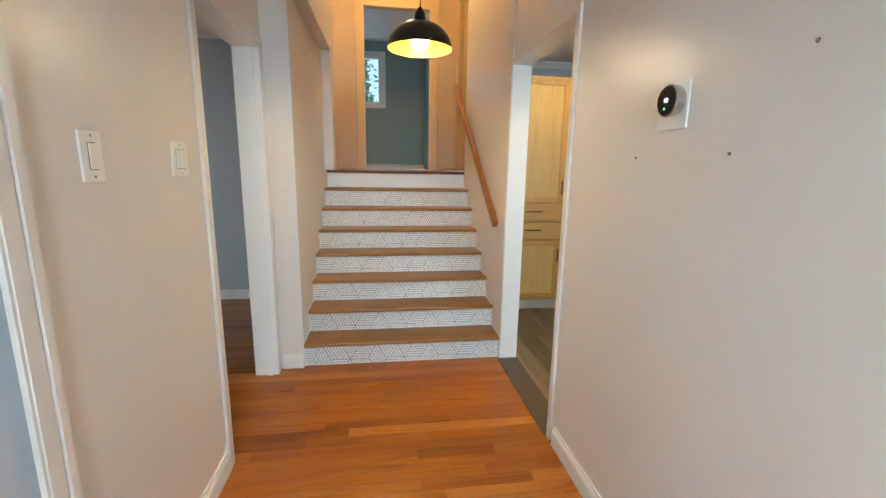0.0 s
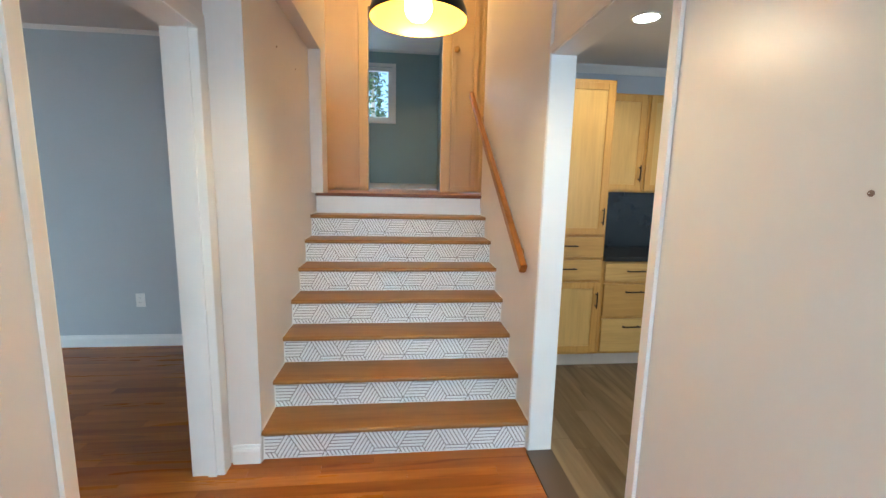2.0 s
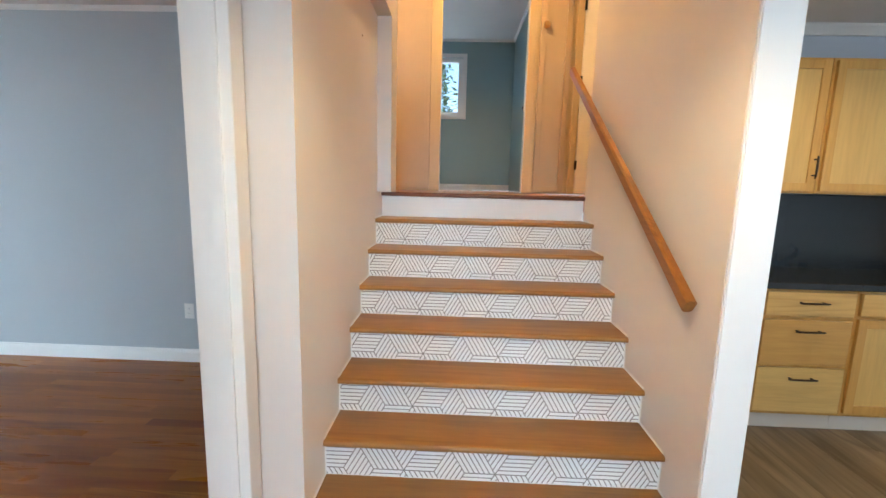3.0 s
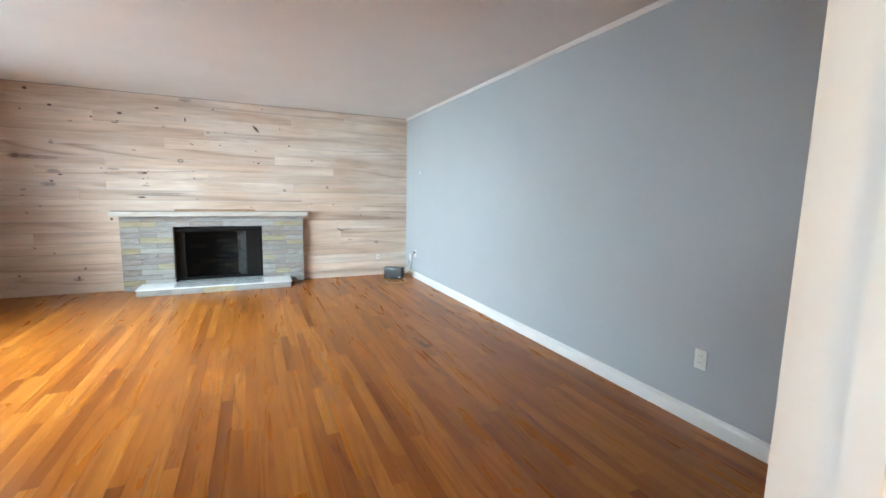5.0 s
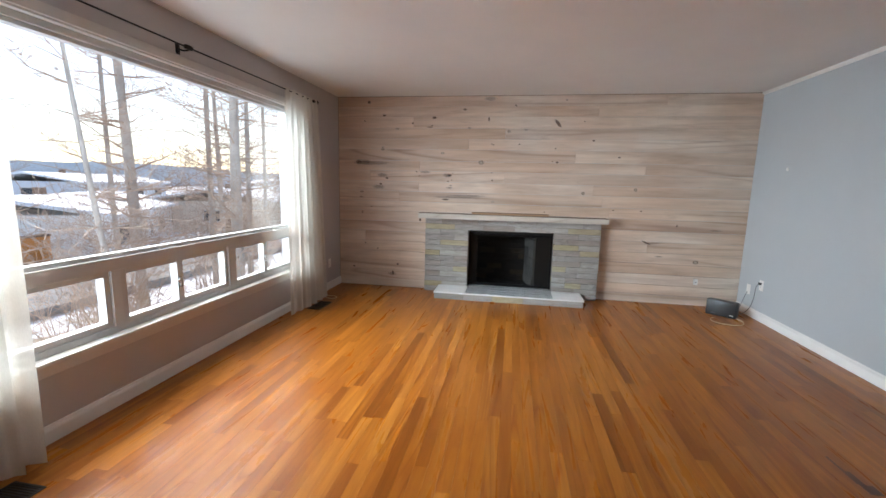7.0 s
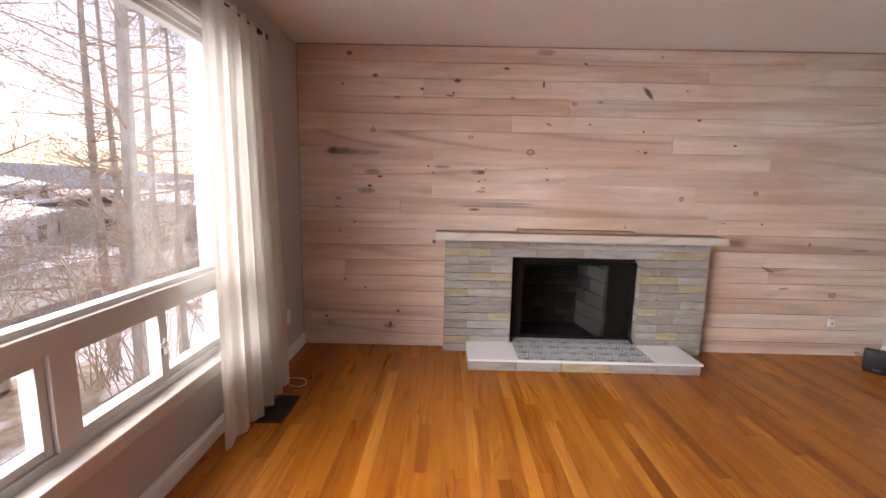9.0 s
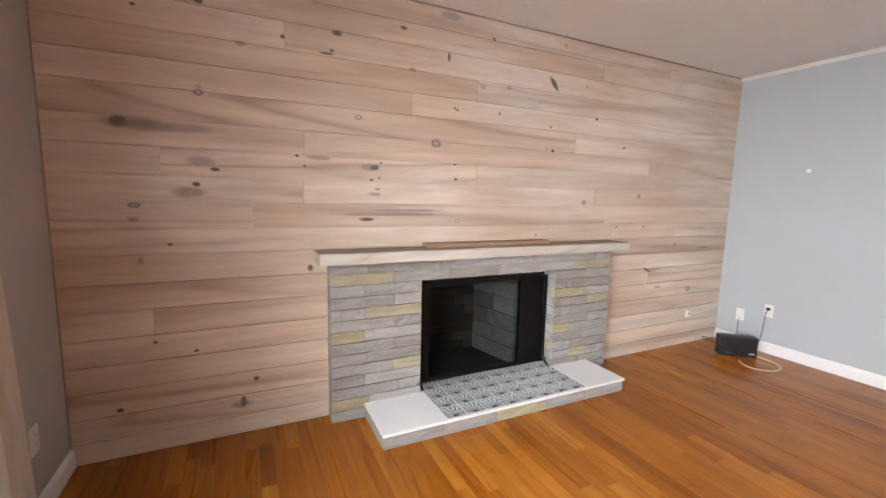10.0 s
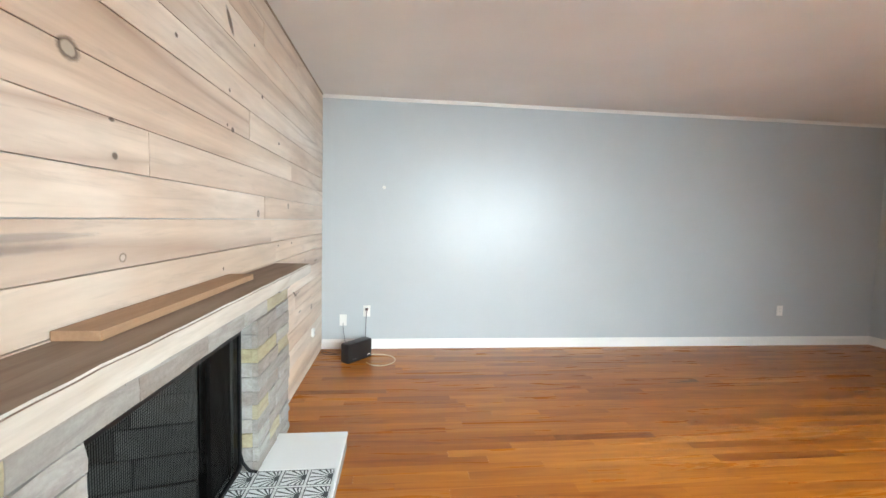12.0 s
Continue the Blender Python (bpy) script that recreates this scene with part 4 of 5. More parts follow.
# hall entry and kitchen windows, unseen, added as daylight openings behind the camera
for x0, x1, y, z0, z1 in ((0.65, 1.45, -1.36, 0.95, 2.05), (3.0, 4.2, -0.22, 1.0, 2.1)):
    w2 = thing("unseen_window", ((x0 + x1) / 2, y, z0), "plain white framed window, added out of view for daylight", "window")
    frame_bars("window_frame", [(x0, x1, z0, z0 + 0.05), (x0, x1, z1 - 0.05, z1), (x0, x0 + 0.05, z0 + 0.05, z1 - 0.05), (x1 - 0.05, x1, z0 + 0.05, z1 - 0.05)], y - 0.04, y + 0.04, w2)
    slab("pane", (x0 + 0.045, x1 - 0.045, y - 0.003, y + 0.003, z0 + 0.045, z1 - 0.045), pane_glass, w2).visible_shadow = False
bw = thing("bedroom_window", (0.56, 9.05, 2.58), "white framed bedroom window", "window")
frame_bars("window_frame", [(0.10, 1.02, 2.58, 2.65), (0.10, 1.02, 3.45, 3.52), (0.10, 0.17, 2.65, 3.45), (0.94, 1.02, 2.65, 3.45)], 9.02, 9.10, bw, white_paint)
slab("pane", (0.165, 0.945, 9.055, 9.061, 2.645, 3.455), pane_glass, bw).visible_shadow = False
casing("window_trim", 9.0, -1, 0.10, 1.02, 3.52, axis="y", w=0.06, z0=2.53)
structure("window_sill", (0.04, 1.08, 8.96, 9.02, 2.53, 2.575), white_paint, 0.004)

# curtain rod
rod = thing("curtain_rod", (-3.4, -0.39, 2.33), "thin black metal curtain rod with a centre bracket and ball ends", "curtain rod")
bm = bmesh.new()
tube(bm, [(-5.36, -0.39, 2.335), (-3.4, -0.39, 2.33), (-1.3, -0.39, 2.335)], 0.006, 10)
part("pole", bm, black_metal, rod, smooth=True)
for x in (-5.38, -1.28):
    bm = bmesh.new()
    bmesh.ops.create_uvsphere(bm, u_segments=14, v_segments=9, radius=0.022, matrix=pose(x, -0.39, 2.335))
    part("finial", bm, black_metal, rod, smooth=True)
for x in (-3.43, -5.30, -1.4):
    bm = bmesh.new()
    box(bm, x - 0.018, x + 0.018, YS + 0.0005, YS + 0.006, 2.29, 2.36, 0.002)
    tube(bm, [(x, YS + 0.005, 2.325), (x, -0.43, 2.312), (x, -0.39, 2.312), (x, -0.375, 2.335)], 0.006)
    lathe(bm, [(0.006, -0.035), (0.016, -0.028), (0.019, 0.0), (0.016, 0.028), (0.006, 0.035)], 14, pose(x, -0.39, 2.332, 0, 90))
    part("bracket", bm, black_metal, rod, smooth=True)


def curtain(name, x_lo, x_hi, foot_lo, foot_hi, folds, label, seed, flat=0.0):
    rr = random.Random(seed)
    th_ = thing(name, ((x_lo + x_hi) / 2, -0.38, 0.02), label, "curtain")
    bm = bmesh.new()
    nu, nv = 120, 26
    ph = [rr.uniform(0, 6.28) for _ in range(4)]
    grid = []
    for j in range(nv + 1):
        v = j / nv
        z = 2.345 - v * 2.325
        row = []
        for i in range(nu + 1):
            u = i / nu
            x = (x_lo + (x_hi - x_lo) * u) * (1 - v) + (foot_lo + (foot_hi - foot_lo) * u) * v
            w = u * folds * math.tau
            amp = (0.018 + 0.022 * v ** 0.5) * (0.15 + 0.85 * min(1, max(0, (1 - u) * 3.2 - flat)) if flat else 1)
            y = -0.385 + amp * (math.sin(w + ph[0] + 0.5 * math.sin(2.1 * v + ph[1])) + 0.35 * math.sin(2.3 * w + ph[2] + v)) + 0.045 * v
            x += 0.012 * math.sin(w * 0.7 + ph[3] + 2 * v) * v
            row.append(bm.verts.new((x, y, z)))
        grid.append(row)
    for a, b in zip(grid, grid[1:]):
        for i in range(nu):
            bm.faces.new((a[i], a[i + 1], b[i + 1], b[i]))
    part("cloth", bm, sheer, th_, "sheer off-white cloth", True)
    bm = bmesh.new()
    bot = grid and [((foot_lo + (foot_hi - foot_lo) * k / 40)) for k in range(41)]
    tube(bm, [(x_lo + (x_hi - x_lo) * k / 40, -0.388 + 0.012 * math.sin(k / 40 * folds * math.tau + ph[0]), 2.345) for k in range(41)], 0.010, 6)
    part("header_tape", bm, sheer, th_, smooth=True)


curtain("curtain", -5.33, -4.68, -5.38, -4.58, 5.5, "sheer off-white curtain hanging in soft folds beside the picture window", 3, flat=0.35)
curtain("curtain", -2.24, -1.50, -2.20, -1.40, 7, "sheer off-white curtain gathered in loose folds at the window's end", 8)


# ---- fireplace ----
fp = thing("fireplace", (-6.09, 1.89, 0), "stone-faced fireplace with a limed timber mantel and tiled hearth", "fireplace")
FX = -6.095
slab("surround_core", [(-6.205, FX - 0.006, 0.785, 1.36, 0, 0.985), (-6.205, FX - 0.006, 2.474, 3.005, 0, 0.985), (-6.205, FX - 0.006, 1.36, 2.474, 0.855, 0.985)], mortar, fp)
stone_faces = []
rs = random.Random(11)


def stone_piece(y0, y1, z0, z1, tan, rough):
    bm = bmesh.new()
    n = 4
    xs = FX + (rs.uniform(0.004, 0.013) if z0 < 0.80 or z0 > 0.90 else 0.001)
    rough = rough and (z0 < 0.80 or z0 > 0.90)
    cols = [y0 + (y1 - y0) * k / n for k in range(n + 1)]
    top = [z1 + rs.uniform(-0.0022, 0.001) for _ in cols]
    low = [z0 + rs.uniform(-0.001, 0.0022) for _ in cols]
    fr = [[bm.verts.new((xs + rs.uniform(-1, 1) * (0.007 if rough else 0.0015), y, zz)) for y, zz in zip(cols, row)] for row in (low, [(a + b) / 2 + rs.uniform(-0.006, 0.006) for a, b in zip(low, top)], top)]
    bk = [[bm.verts.new((FX - 0.02, v.co.y, v.co.z)) for v in row] for row in (fr[0], fr[2])]
    for a, b in zip(fr, fr[1:]):
        for k in range(n):
            bm.faces.new((a[k], a[k + 1], b[k + 1], b[k]))
    for k in range(n):
        bm.faces.new((bk[0][k], bk[0][k + 1], fr[0][k + 1], fr[0][k]))
        bm.faces.new((fr[2][k], fr[2][k + 1], bk[1][k + 1], bk[1][k]))
    bm.faces.new((bk[0][0], fr[0][0], fr[1][0], fr[2][0], bk[1][0]))
    bm.faces.new((bk[0][n], fr[0][n], fr[1][n], fr[2][n], bk[1][n]))
    part("stone", bm, stone_tan if tan else stone, fp)


# courses from the floor up: the joints along each, and which stones are tan
OP0, OP1 = 1.352, 2.45
courses = {
    13: ([1.0, 1.48, 1.86, 2.22, 2.80], []), 12: ([1.17, 1.55, 1.95, 2.30, 2.62], [0, 5]), 11: ([0.98, 2.75], []), 10: ([1.17, 2.62], []),
    9: ([0.98, 2.76], [1, 2]), 8: ([1.17, 2.62, 2.78], [4]), 7: ([0.975, 2.60], [0]), 6: ([1.17, 2.80], []), 5: ([0.99, 2.62], [2]),
    4: ([1.16, 2.76], [1]), 3: ([0.98, 2.62], []), 2: ([1.20, 2.62, 2.82], [3]), 1: ([1.01, 2.74], [0]), 0: ([1.16, 2.66], []),
}
for k, (cuts, tans) in courses.items():
    z0, z1 = k * 0.0704, (k + 1) * 0.0704 if k < 13 else 0.985
    pieces = []
    for s0, s1 in [(0.775, 3.015)] if k > 11 else [(0.775, OP0), (OP1, 3.015)]:
        edges = [s0, *[c for c in cuts if s0 < c < s1], s1]
        pieces += list(zip(edges, edges[1:]))
    for n_, (y, e) in enumerate(pieces):
        stone_piece(y + 0.0015, e - 0.0015, z0 + 0.0015, z1 - 0.0015, n_ in tans, (n_ + k) % 3 == 0)
    for ya, yb in ((0.776, 0.786), (3.004, 3.014)):
        bm = bmesh.new()
        box(bm, -6.189, FX - 0.021, ya, yb, z0 + 0.0015 if k else 0.001, z1 - 0.0015, 0.003)
        part("stone", bm, stone, fp)
    if k < 12:
        bm = bmesh.new()
        box(bm, -6.204, FX - 0.021, OP1 + rs.uniform(-0.002, 0.003), 2.473, z0 + 0.0015 if k else 0.001, z1 - 0.0015, 0.003)
        part("stone", bm, stone_tan if k in (3, 9) else stone, fp)
bm = bmesh.new()
box(bm, -6.19, -5.968, 0.70, 3.075, 0.992, 1.056)
bmesh.ops.subdivide_edges(bm, edges=[e for e in bm.edges if abs(e.verts[0].co.y - e.verts[1].co.y) > 1], cuts=30)
for v in bm.verts:
    if v.co.x > -6.0:
        v.co.x += noise.noise(v.co * 7) * 0.006
        v.co.z += noise.noise(v.co * 9 + Vector((3, 1, 2))) * 0.003
bmesh.ops.bevel(bm, geom=[e for e in bm.edges if abs(e.verts[0].co.y - e.verts[1].co.y) > 0.02 and e.is_manifold and e.calc_face_angle(0) > 0.8], offset=0.006, segments=2, affect="EDGES")
mantel = part("mantel", bm, pine_cap, fp, "rough-edged limed timber mantel shelf with a bare brown top")
mantel.data.materials.append(mantel_bare)
for f in mantel.data.polygons:
    if f.normal.z > 0.8:
        f.material_index = 1
slab("loose_board", (-6.183, -6.078, 1.39, 2.37, 1.057, 1.081), raw_board, bevel=0.002, label="plain brown board lying on the mantel shelf", category="board")

# hearth
slab("hearth_core", (-6.09, -5.715, 0.99, 2.80, 0, 0.076), mortar, fp)
y = 0.982
for w in (0.37, 0.36, 0.38, 0.36, 0.345):
    bm = bmesh.new()
    box(bm, -5.722, -5.702 + rs.uniform(-0.002, 0.003), y + 0.002, y + w - 0.002, 0.001, 0.074, 0.004)
    part("stone", bm, stone_tan if rs.random() < 0.2 else stone, fp)
    y += w
for yy in (0.982, 2.797):
    bm = bmesh.new()
    box(bm, -6.085, -5.724, yy - 0.002 if yy > 2 else yy - 0.003, yy + 0.008, 0.001, 0.074, 0.003)
    part("stone", bm, stone, fp)
slab("hearth_slab", (-6.09, -5.697, 0.975, 1.372, 0.075, 0.093), hearth_white, fp, 0.004, label="smooth white hearth slab")
slab("hearth_slab", (-6.09, -5.697, 2.451, 2.812, 0.075, 0.093), hearth_white, fp, 0.004, label="smooth white hearth slab")
slab("hearth_edge", (-5.711, -5.697, 1.373, 2.450, 0.075, 0.093), hearth_white, fp, 0.003)
TS = (2.450 - 1.373) / 8
bm = bmesh.new()
box(bm, 0.001, 0.1255, 0.001, TS - 0.001, 0, 0.016, 0.0012)
tile_me = part("tile", bm, tile_white).data
bpy.data.objects.remove(bpy.data.objects["tile"])
bm = bmesh.new()
for a in range(14, 180, 19):
    c0 = Vector((0.114, TS / 2))
    u = Vector((-math.sin(radians(a)), math.cos(radians(a))))
    r = min((TS / 2 - 0.012) / max(1e-6, abs(u.y)), 0.101 / abs(u.x))
    c1 = c0 + u * r
    nn = Vector((-u.y, u.x))
    bm.faces.new([bm.verts.new((p.x, p.y, 0.0164)) for p in (c0 + u * 0.016 + nn * 0.0020, c0 + u * 0.016 - nn * 0.0020, c1 - nn * 0.0045, c1 + nn * 0.0045)])
for l in ((0.006, 0.120, 0.006, 0.0105), (0.006, 0.0105, 0.0105, TS - 0.007), (0.0105, 0.120, TS - 0.0115, TS - 0.007), (0.1155, 0.120, 0.0105, TS - 0.0115)):
    vs = [bm.verts.new((x, y, 0.0162)) for x, y in ((l[0], l[2]), (l[1], l[2]), (l[1], l[3]), (l[0], l[3]))]
    bm.faces.new(vs)
bm.faces.new([bm.verts.new((x, y, 0.01615)) for x, y in ((0.0105, 0.0105), (0.1155, 0.0105), (0.1155, TS - 0.0115), (0.0105, TS - 0.0115))]).material_index = 1
bm.faces.new([bm.verts.new((0.116 - 0.021 * math.sin(radians(a)), TS / 2 + 0.021 * math.cos(radians(a)), 0.0165)) for a in range(0, 181, 20)])
ink_me = part("tile_pattern", bm, tile_ink).data
ink_me.materials.append(tile_grey)
bpy.data.objects.remove(bpy.data.objects["tile_pattern"])
fp_inv = fp.matrix_basis.inverted()
for i in range(8):
    for j in range(4):
        t_ = new("tile", tile_me)
        t_.parent, t_.matrix_parent_inverse = fp, fp_inv
        m = Matrix.Translation((-6.2165 + j * 0.1262, 1.373 + i * TS, 0.076))
        t_.matrix_basis = m
        p_ = new("tile_pattern", ink_me)
        p_.parent = t_

# firebox
slab("firebox_shell", [(-6.80, -6.74, 1.20, 2.55, 0.0, 1.0), (-6.74, -6.21, 1.24, 1.345, 0.0, 1.0), (-6.74, -6.21, 2.476, 2.56, 0.0, 1.0), (-6.74, -6.21, 1.345, 2.476, 0.86, 1.0), (-6.74, -6.10, 1.345, 2.476, -0.02, 0.0755)], soot, fp)
slab("lintel_plate", [(-6.204, -6.118, 1.353, 2.449, 0.846, 0.862)], soot, fp)
rb = random.Random(4)
for r_ in range(10):
    z0 = 0.08 + r_ * 0.078
    off = 0.11 if r_ % 2 else 0.0
    y = 1.36 - off
    while y < 2.385:
        a, b = max(y, 1.352), min(y + 0.22, 2.393)
        if b - a > 0.02:
            slab("fire_brick", (-6.742, -6.722 + rb.uniform(-0.003, 0.003), a + 0.004, b - 0.004, z0, z0 + 0.07), fire_brick, fp)
        y += 0.22
    x = -6.72 + off
    while x < -6.24:
        b = min(x + 0.22, -6.215)
        if b - x > 0.03:
            slab("fire_brick", (x + 0.004, b - 0.004, 1.343, 1.373 + rb.uniform(-0.003, 0.003), z0, z0 + 0.07), fire_brick, fp)
        x += 0.22
for r_ in range(6):
    x = -6.26
    while x > -6.70:
        w_ = min(0.24 if (x > -6.3 and r_ % 2) else 0.30, x + 6.74)
        bm = bmesh.new()
        box(bm, -w_ + 0.003, -0.003, 0, 0.04, 0.078 + r_ * 0.13, 0.078 + r_ * 0.13 + 0.125, 0.006)
        bm.transform(Matrix.Translation((x, 2.21 + (x + 6.26) * 0.22 + rb.uniform(-0.004, 0.004), 0)) @ Matrix.Rotation(radians(12.4), 4, "Z"))
        part("fire_brick", bm, fire_stone, fp, "pale grey splayed firebox block")
        x -= w_ * 0.977
insert_metal = paint("insert_metal", (0.016, 0.014, 0.013), 0.45, 0.15)
fr = thing("fireplace_insert_frame", (-6.15, 1.87, 0.08), "dark steel door frame set in the fireplace opening", "frame")
slab("frame_bar", [(-6.235, -6.215, 1.353, 1.47, 0.094, 0.845), (-6.235, -6.215, 2.235, 2.449, 0.094, 0.845), (-6.235, -6.215, 1.47, 2.235, 0.765, 0.845), (-6.235, -6.215, 1.47, 2.235, 0.094, 0.115)], insert_metal, fr, 0.003)

sc = thing("fire_screen", (-6.045, 1.87, 0.093), "black wire mesh fire screen standing on the hearth", "fire screen")
S0, S1, SZ0, SZ1, SX = 1.362, 2.436, 0.115, 0.805, -6.165
for l in ((S0, S1, SZ1 - 0.022, SZ1), (S0, S1, SZ0, SZ0 + 0.022), (S0, S0 + 0.02, SZ0 + 0.022, SZ1 - 0.022), (S1 - 0.02, S1, SZ0 + 0.022, SZ1 - 0.022)):
    slab("screen_frame", (SX - 0.007, SX + 0.007, l[0], l[1], l[2], l[3]), black_metal, sc, 0.002)
for y in (S0 + 0.01, S1 - 0.01):
    bm = bmesh.new()
    tube(bm, [(SX, y, 0.20), (SX + 0.012, y, 0.15), (SX + 0.045, y, 0.108), (SX + 0.08, y, 0.101)], [0.008, 0.008, 0.008, 0.007], 8)
    tube(bm, [(SX, y, 0.20), (SX - 0.005, y, 0.15), (SX - 0.02, y, 0.101)], 0.007, 8)
    part("foot", bm, black_metal, sc, "curved black foot", True)
bm = bmesh.new()
y = S0 + 0.02
while y < S1 - 0.02:
    box(bm, SX - 0.0008, SX + 0.0008, y, y + 0.0009, SZ0 + 0.02, SZ1 - 0.02)
    y += 0.009
z = SZ0 + 0.025
while z < SZ1 - 0.02:
    box(bm, SX - 0.0022, SX - 0.0008, S0 + 0.02, S1 - 0.02, z, z + 0.0009)
    z += 0.009
part("wire_mesh", bm, wire_black, sc, kind="stuff")

# ---- small things on the floor ----
def grille(name, x0, x1, y0, y1):
    g = thing(name, ((x0 + x1) / 2, (y0 + y1) / 2, 0), "dark brown metal floor register set in the boards", "floor vent")
    slab("frame", [(x0, x1, y0, y0 + 0.012, 0, 0.005), (x0, x1, y1 - 0.012, y1, 0, 0.005), (x0, x0 + 0.012, y0 + 0.012, y1 - 0.012, 0, 0.005), (x1 - 0.012, x1, y0 + 0.012, y1 - 0.012, 0, 0.005)], plastic_black, g, 0.001)
    slab("backing", (x0 + 0.012, x1 - 0.012, y0 + 0.012, y1 - 0.012, 0.0005, 0.0015), sub_dark, g)
    n = 22
    for k in range(n):
        x = x0 + 0.014 + (x1 - x0 - 0.028) * k / n
        slab("slat", (x, x + 0.006, y0 + 0.012, y1 - 0.012, 0.0015, 0.0045), plastic_black, g)


grille("floor_vent", -5.23, -4.90, -0.33, -0.17)
grille("floor_vent", -2.08, -1.75, -0.32, -0.14)

md = thing("wifi_router", (-5.80, 4.345, 0), "black router box standing on the floor in the corner", "router")
md.matrix_basis = pose(-5.80, 4.36, 0.0, 0, 0, -130)


def local(nm, lims, mat_, parent, bevel=0.0, sm=False):
    bm = bmesh.new()
    box(bm, *lims, bevel)
    ob = part(nm, bm, mat_, None, smooth=sm)
    ob.parent = parent
    return ob


local("body", (-0.155, 0.155, -0.055, 0.05, 0.0, 0.185), plastic_black, md, 0.018, True)
local("port_label", (-0.13, -0.09, 0.0502, 0.0512, 0.03, 0.04), plastic_white, md)
local("port_label", (0.05, 0.10, 0.0502, 0.0512, 0.03, 0.036), cable_grey, md)


def cable(name, pts, r, material, label):
    cu = bpy.data.curves.new(name, "CURVE")
    cu.dimensions, cu.bevel_depth, cu.bevel_resolution = "3D", r, 2
    sp = cu.splines.new("NURBS")
    sp.points.add(len(pts) - 1)
    for p, q in zip(sp.points, pts):
        p.co = (*q, 1)
    sp.order_u, sp.use_endpoint_u, sp.resolution_u = 3, True, 8
    cu.materials.append(material)
    return tagged(new(name, cu), label, "cable")


cable("cable", [(-5.73, 4.43, 0.02), (-5.62, 4.50, 0.006), (-5.46, 4.44, 0.005), (-5.42, 4.28, 0.005), (-5.52, 4.15, 0.005), (-5.66, 4.17, 0.005), (-5.70, 4.25, 0.008)], 0.004, cable_cream, "loop of cream cable lying on the floor by the router")
cable("power_cable", [(-5.735, 4.672, 0.415), (-5.735, 4.64, 0.39), (-5.74, 4.645, 0.25), (-5.74, 4.60, 0.08), (-5.73, 4.50, 0.05)], 0.004, cable_grey, "grey power cable hanging from the wall outlet to the router")
cable("cable", [(-5.975, 4.69, 0.27), (-5.97, 4.66, 0.2), (-5.93, 4.60, 0.05), (-5.90, 4.52, 0.01)], 0.003, cable_grey, "thin grey cable from the wall plate to the router")
cable("cable", [(-6.02, 4.50, 0.005), (-6.10, 4.44, 0.02), (-6.15, 4.40, 0.06), (-6.12, 4.46, 0.05), (-6.0, 4.50, 0.005)], 0.003, plastic_black, "short black cable coiled in the corner behind the router")
cable("cable", [(-5.50, -0.42, 0.07), (-5.45, -0.38, 0.01), (-5.50, -0.25, 0.005), (-5.40, -0.18, 0.005), (-5.33, -0.25, 0.005), (-5.40, -0.33, 0.005)], 0.0035, cable_cream, "short cream cable loose on the floor under the curtain")

# ---- outdoors ----
GZ = -2.3
bm = bmesh.new()
n = 40
g = [[bm.verts.new((x, y, GZ - 0.03 + 0.25 * noise.noise(Vector((x * 0.05, y * 0.05, 0))))) for x in np.linspace(-60, 30, n)] for y in np.linspace(-70, 25, n)]
for a, b in zip(g, g[1:]):
    for k in range(n - 1):
        bm.faces.new((a[k], a[k + 1], b[k + 1], b[k]))
R = 1500
for c in (((-R, -R), (R, -R), (R, -70), (-R, -70)), ((-R, 25), (R, 25), (R, R), (-R, R)), ((-R, -70), (-60, -70), (-60, 25), (-R, 25)), ((30, -70), (R, -70), (R, 25), (30, 25))):
    bm.faces.new([bm.verts.new((x, y, GZ - 0.05)) for x, y in c])
part("ground", bm, ground_stuff, kind="structure", smooth=True)
structure("road", [(-60, 20, -15.5, -10.5, GZ - 0.1, GZ + 0.16)], asphalt)
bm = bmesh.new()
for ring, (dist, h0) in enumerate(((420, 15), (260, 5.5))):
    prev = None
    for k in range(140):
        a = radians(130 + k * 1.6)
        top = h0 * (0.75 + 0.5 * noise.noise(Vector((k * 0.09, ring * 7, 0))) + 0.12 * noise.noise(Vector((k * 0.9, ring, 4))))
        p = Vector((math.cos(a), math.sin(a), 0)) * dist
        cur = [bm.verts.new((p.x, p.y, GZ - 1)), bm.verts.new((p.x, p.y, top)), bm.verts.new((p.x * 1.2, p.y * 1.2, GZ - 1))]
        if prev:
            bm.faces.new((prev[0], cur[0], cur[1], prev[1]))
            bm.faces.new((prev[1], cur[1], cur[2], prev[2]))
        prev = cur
part("backdrop_hills", bm, hazed_hill, kind="structure", smooth=True)


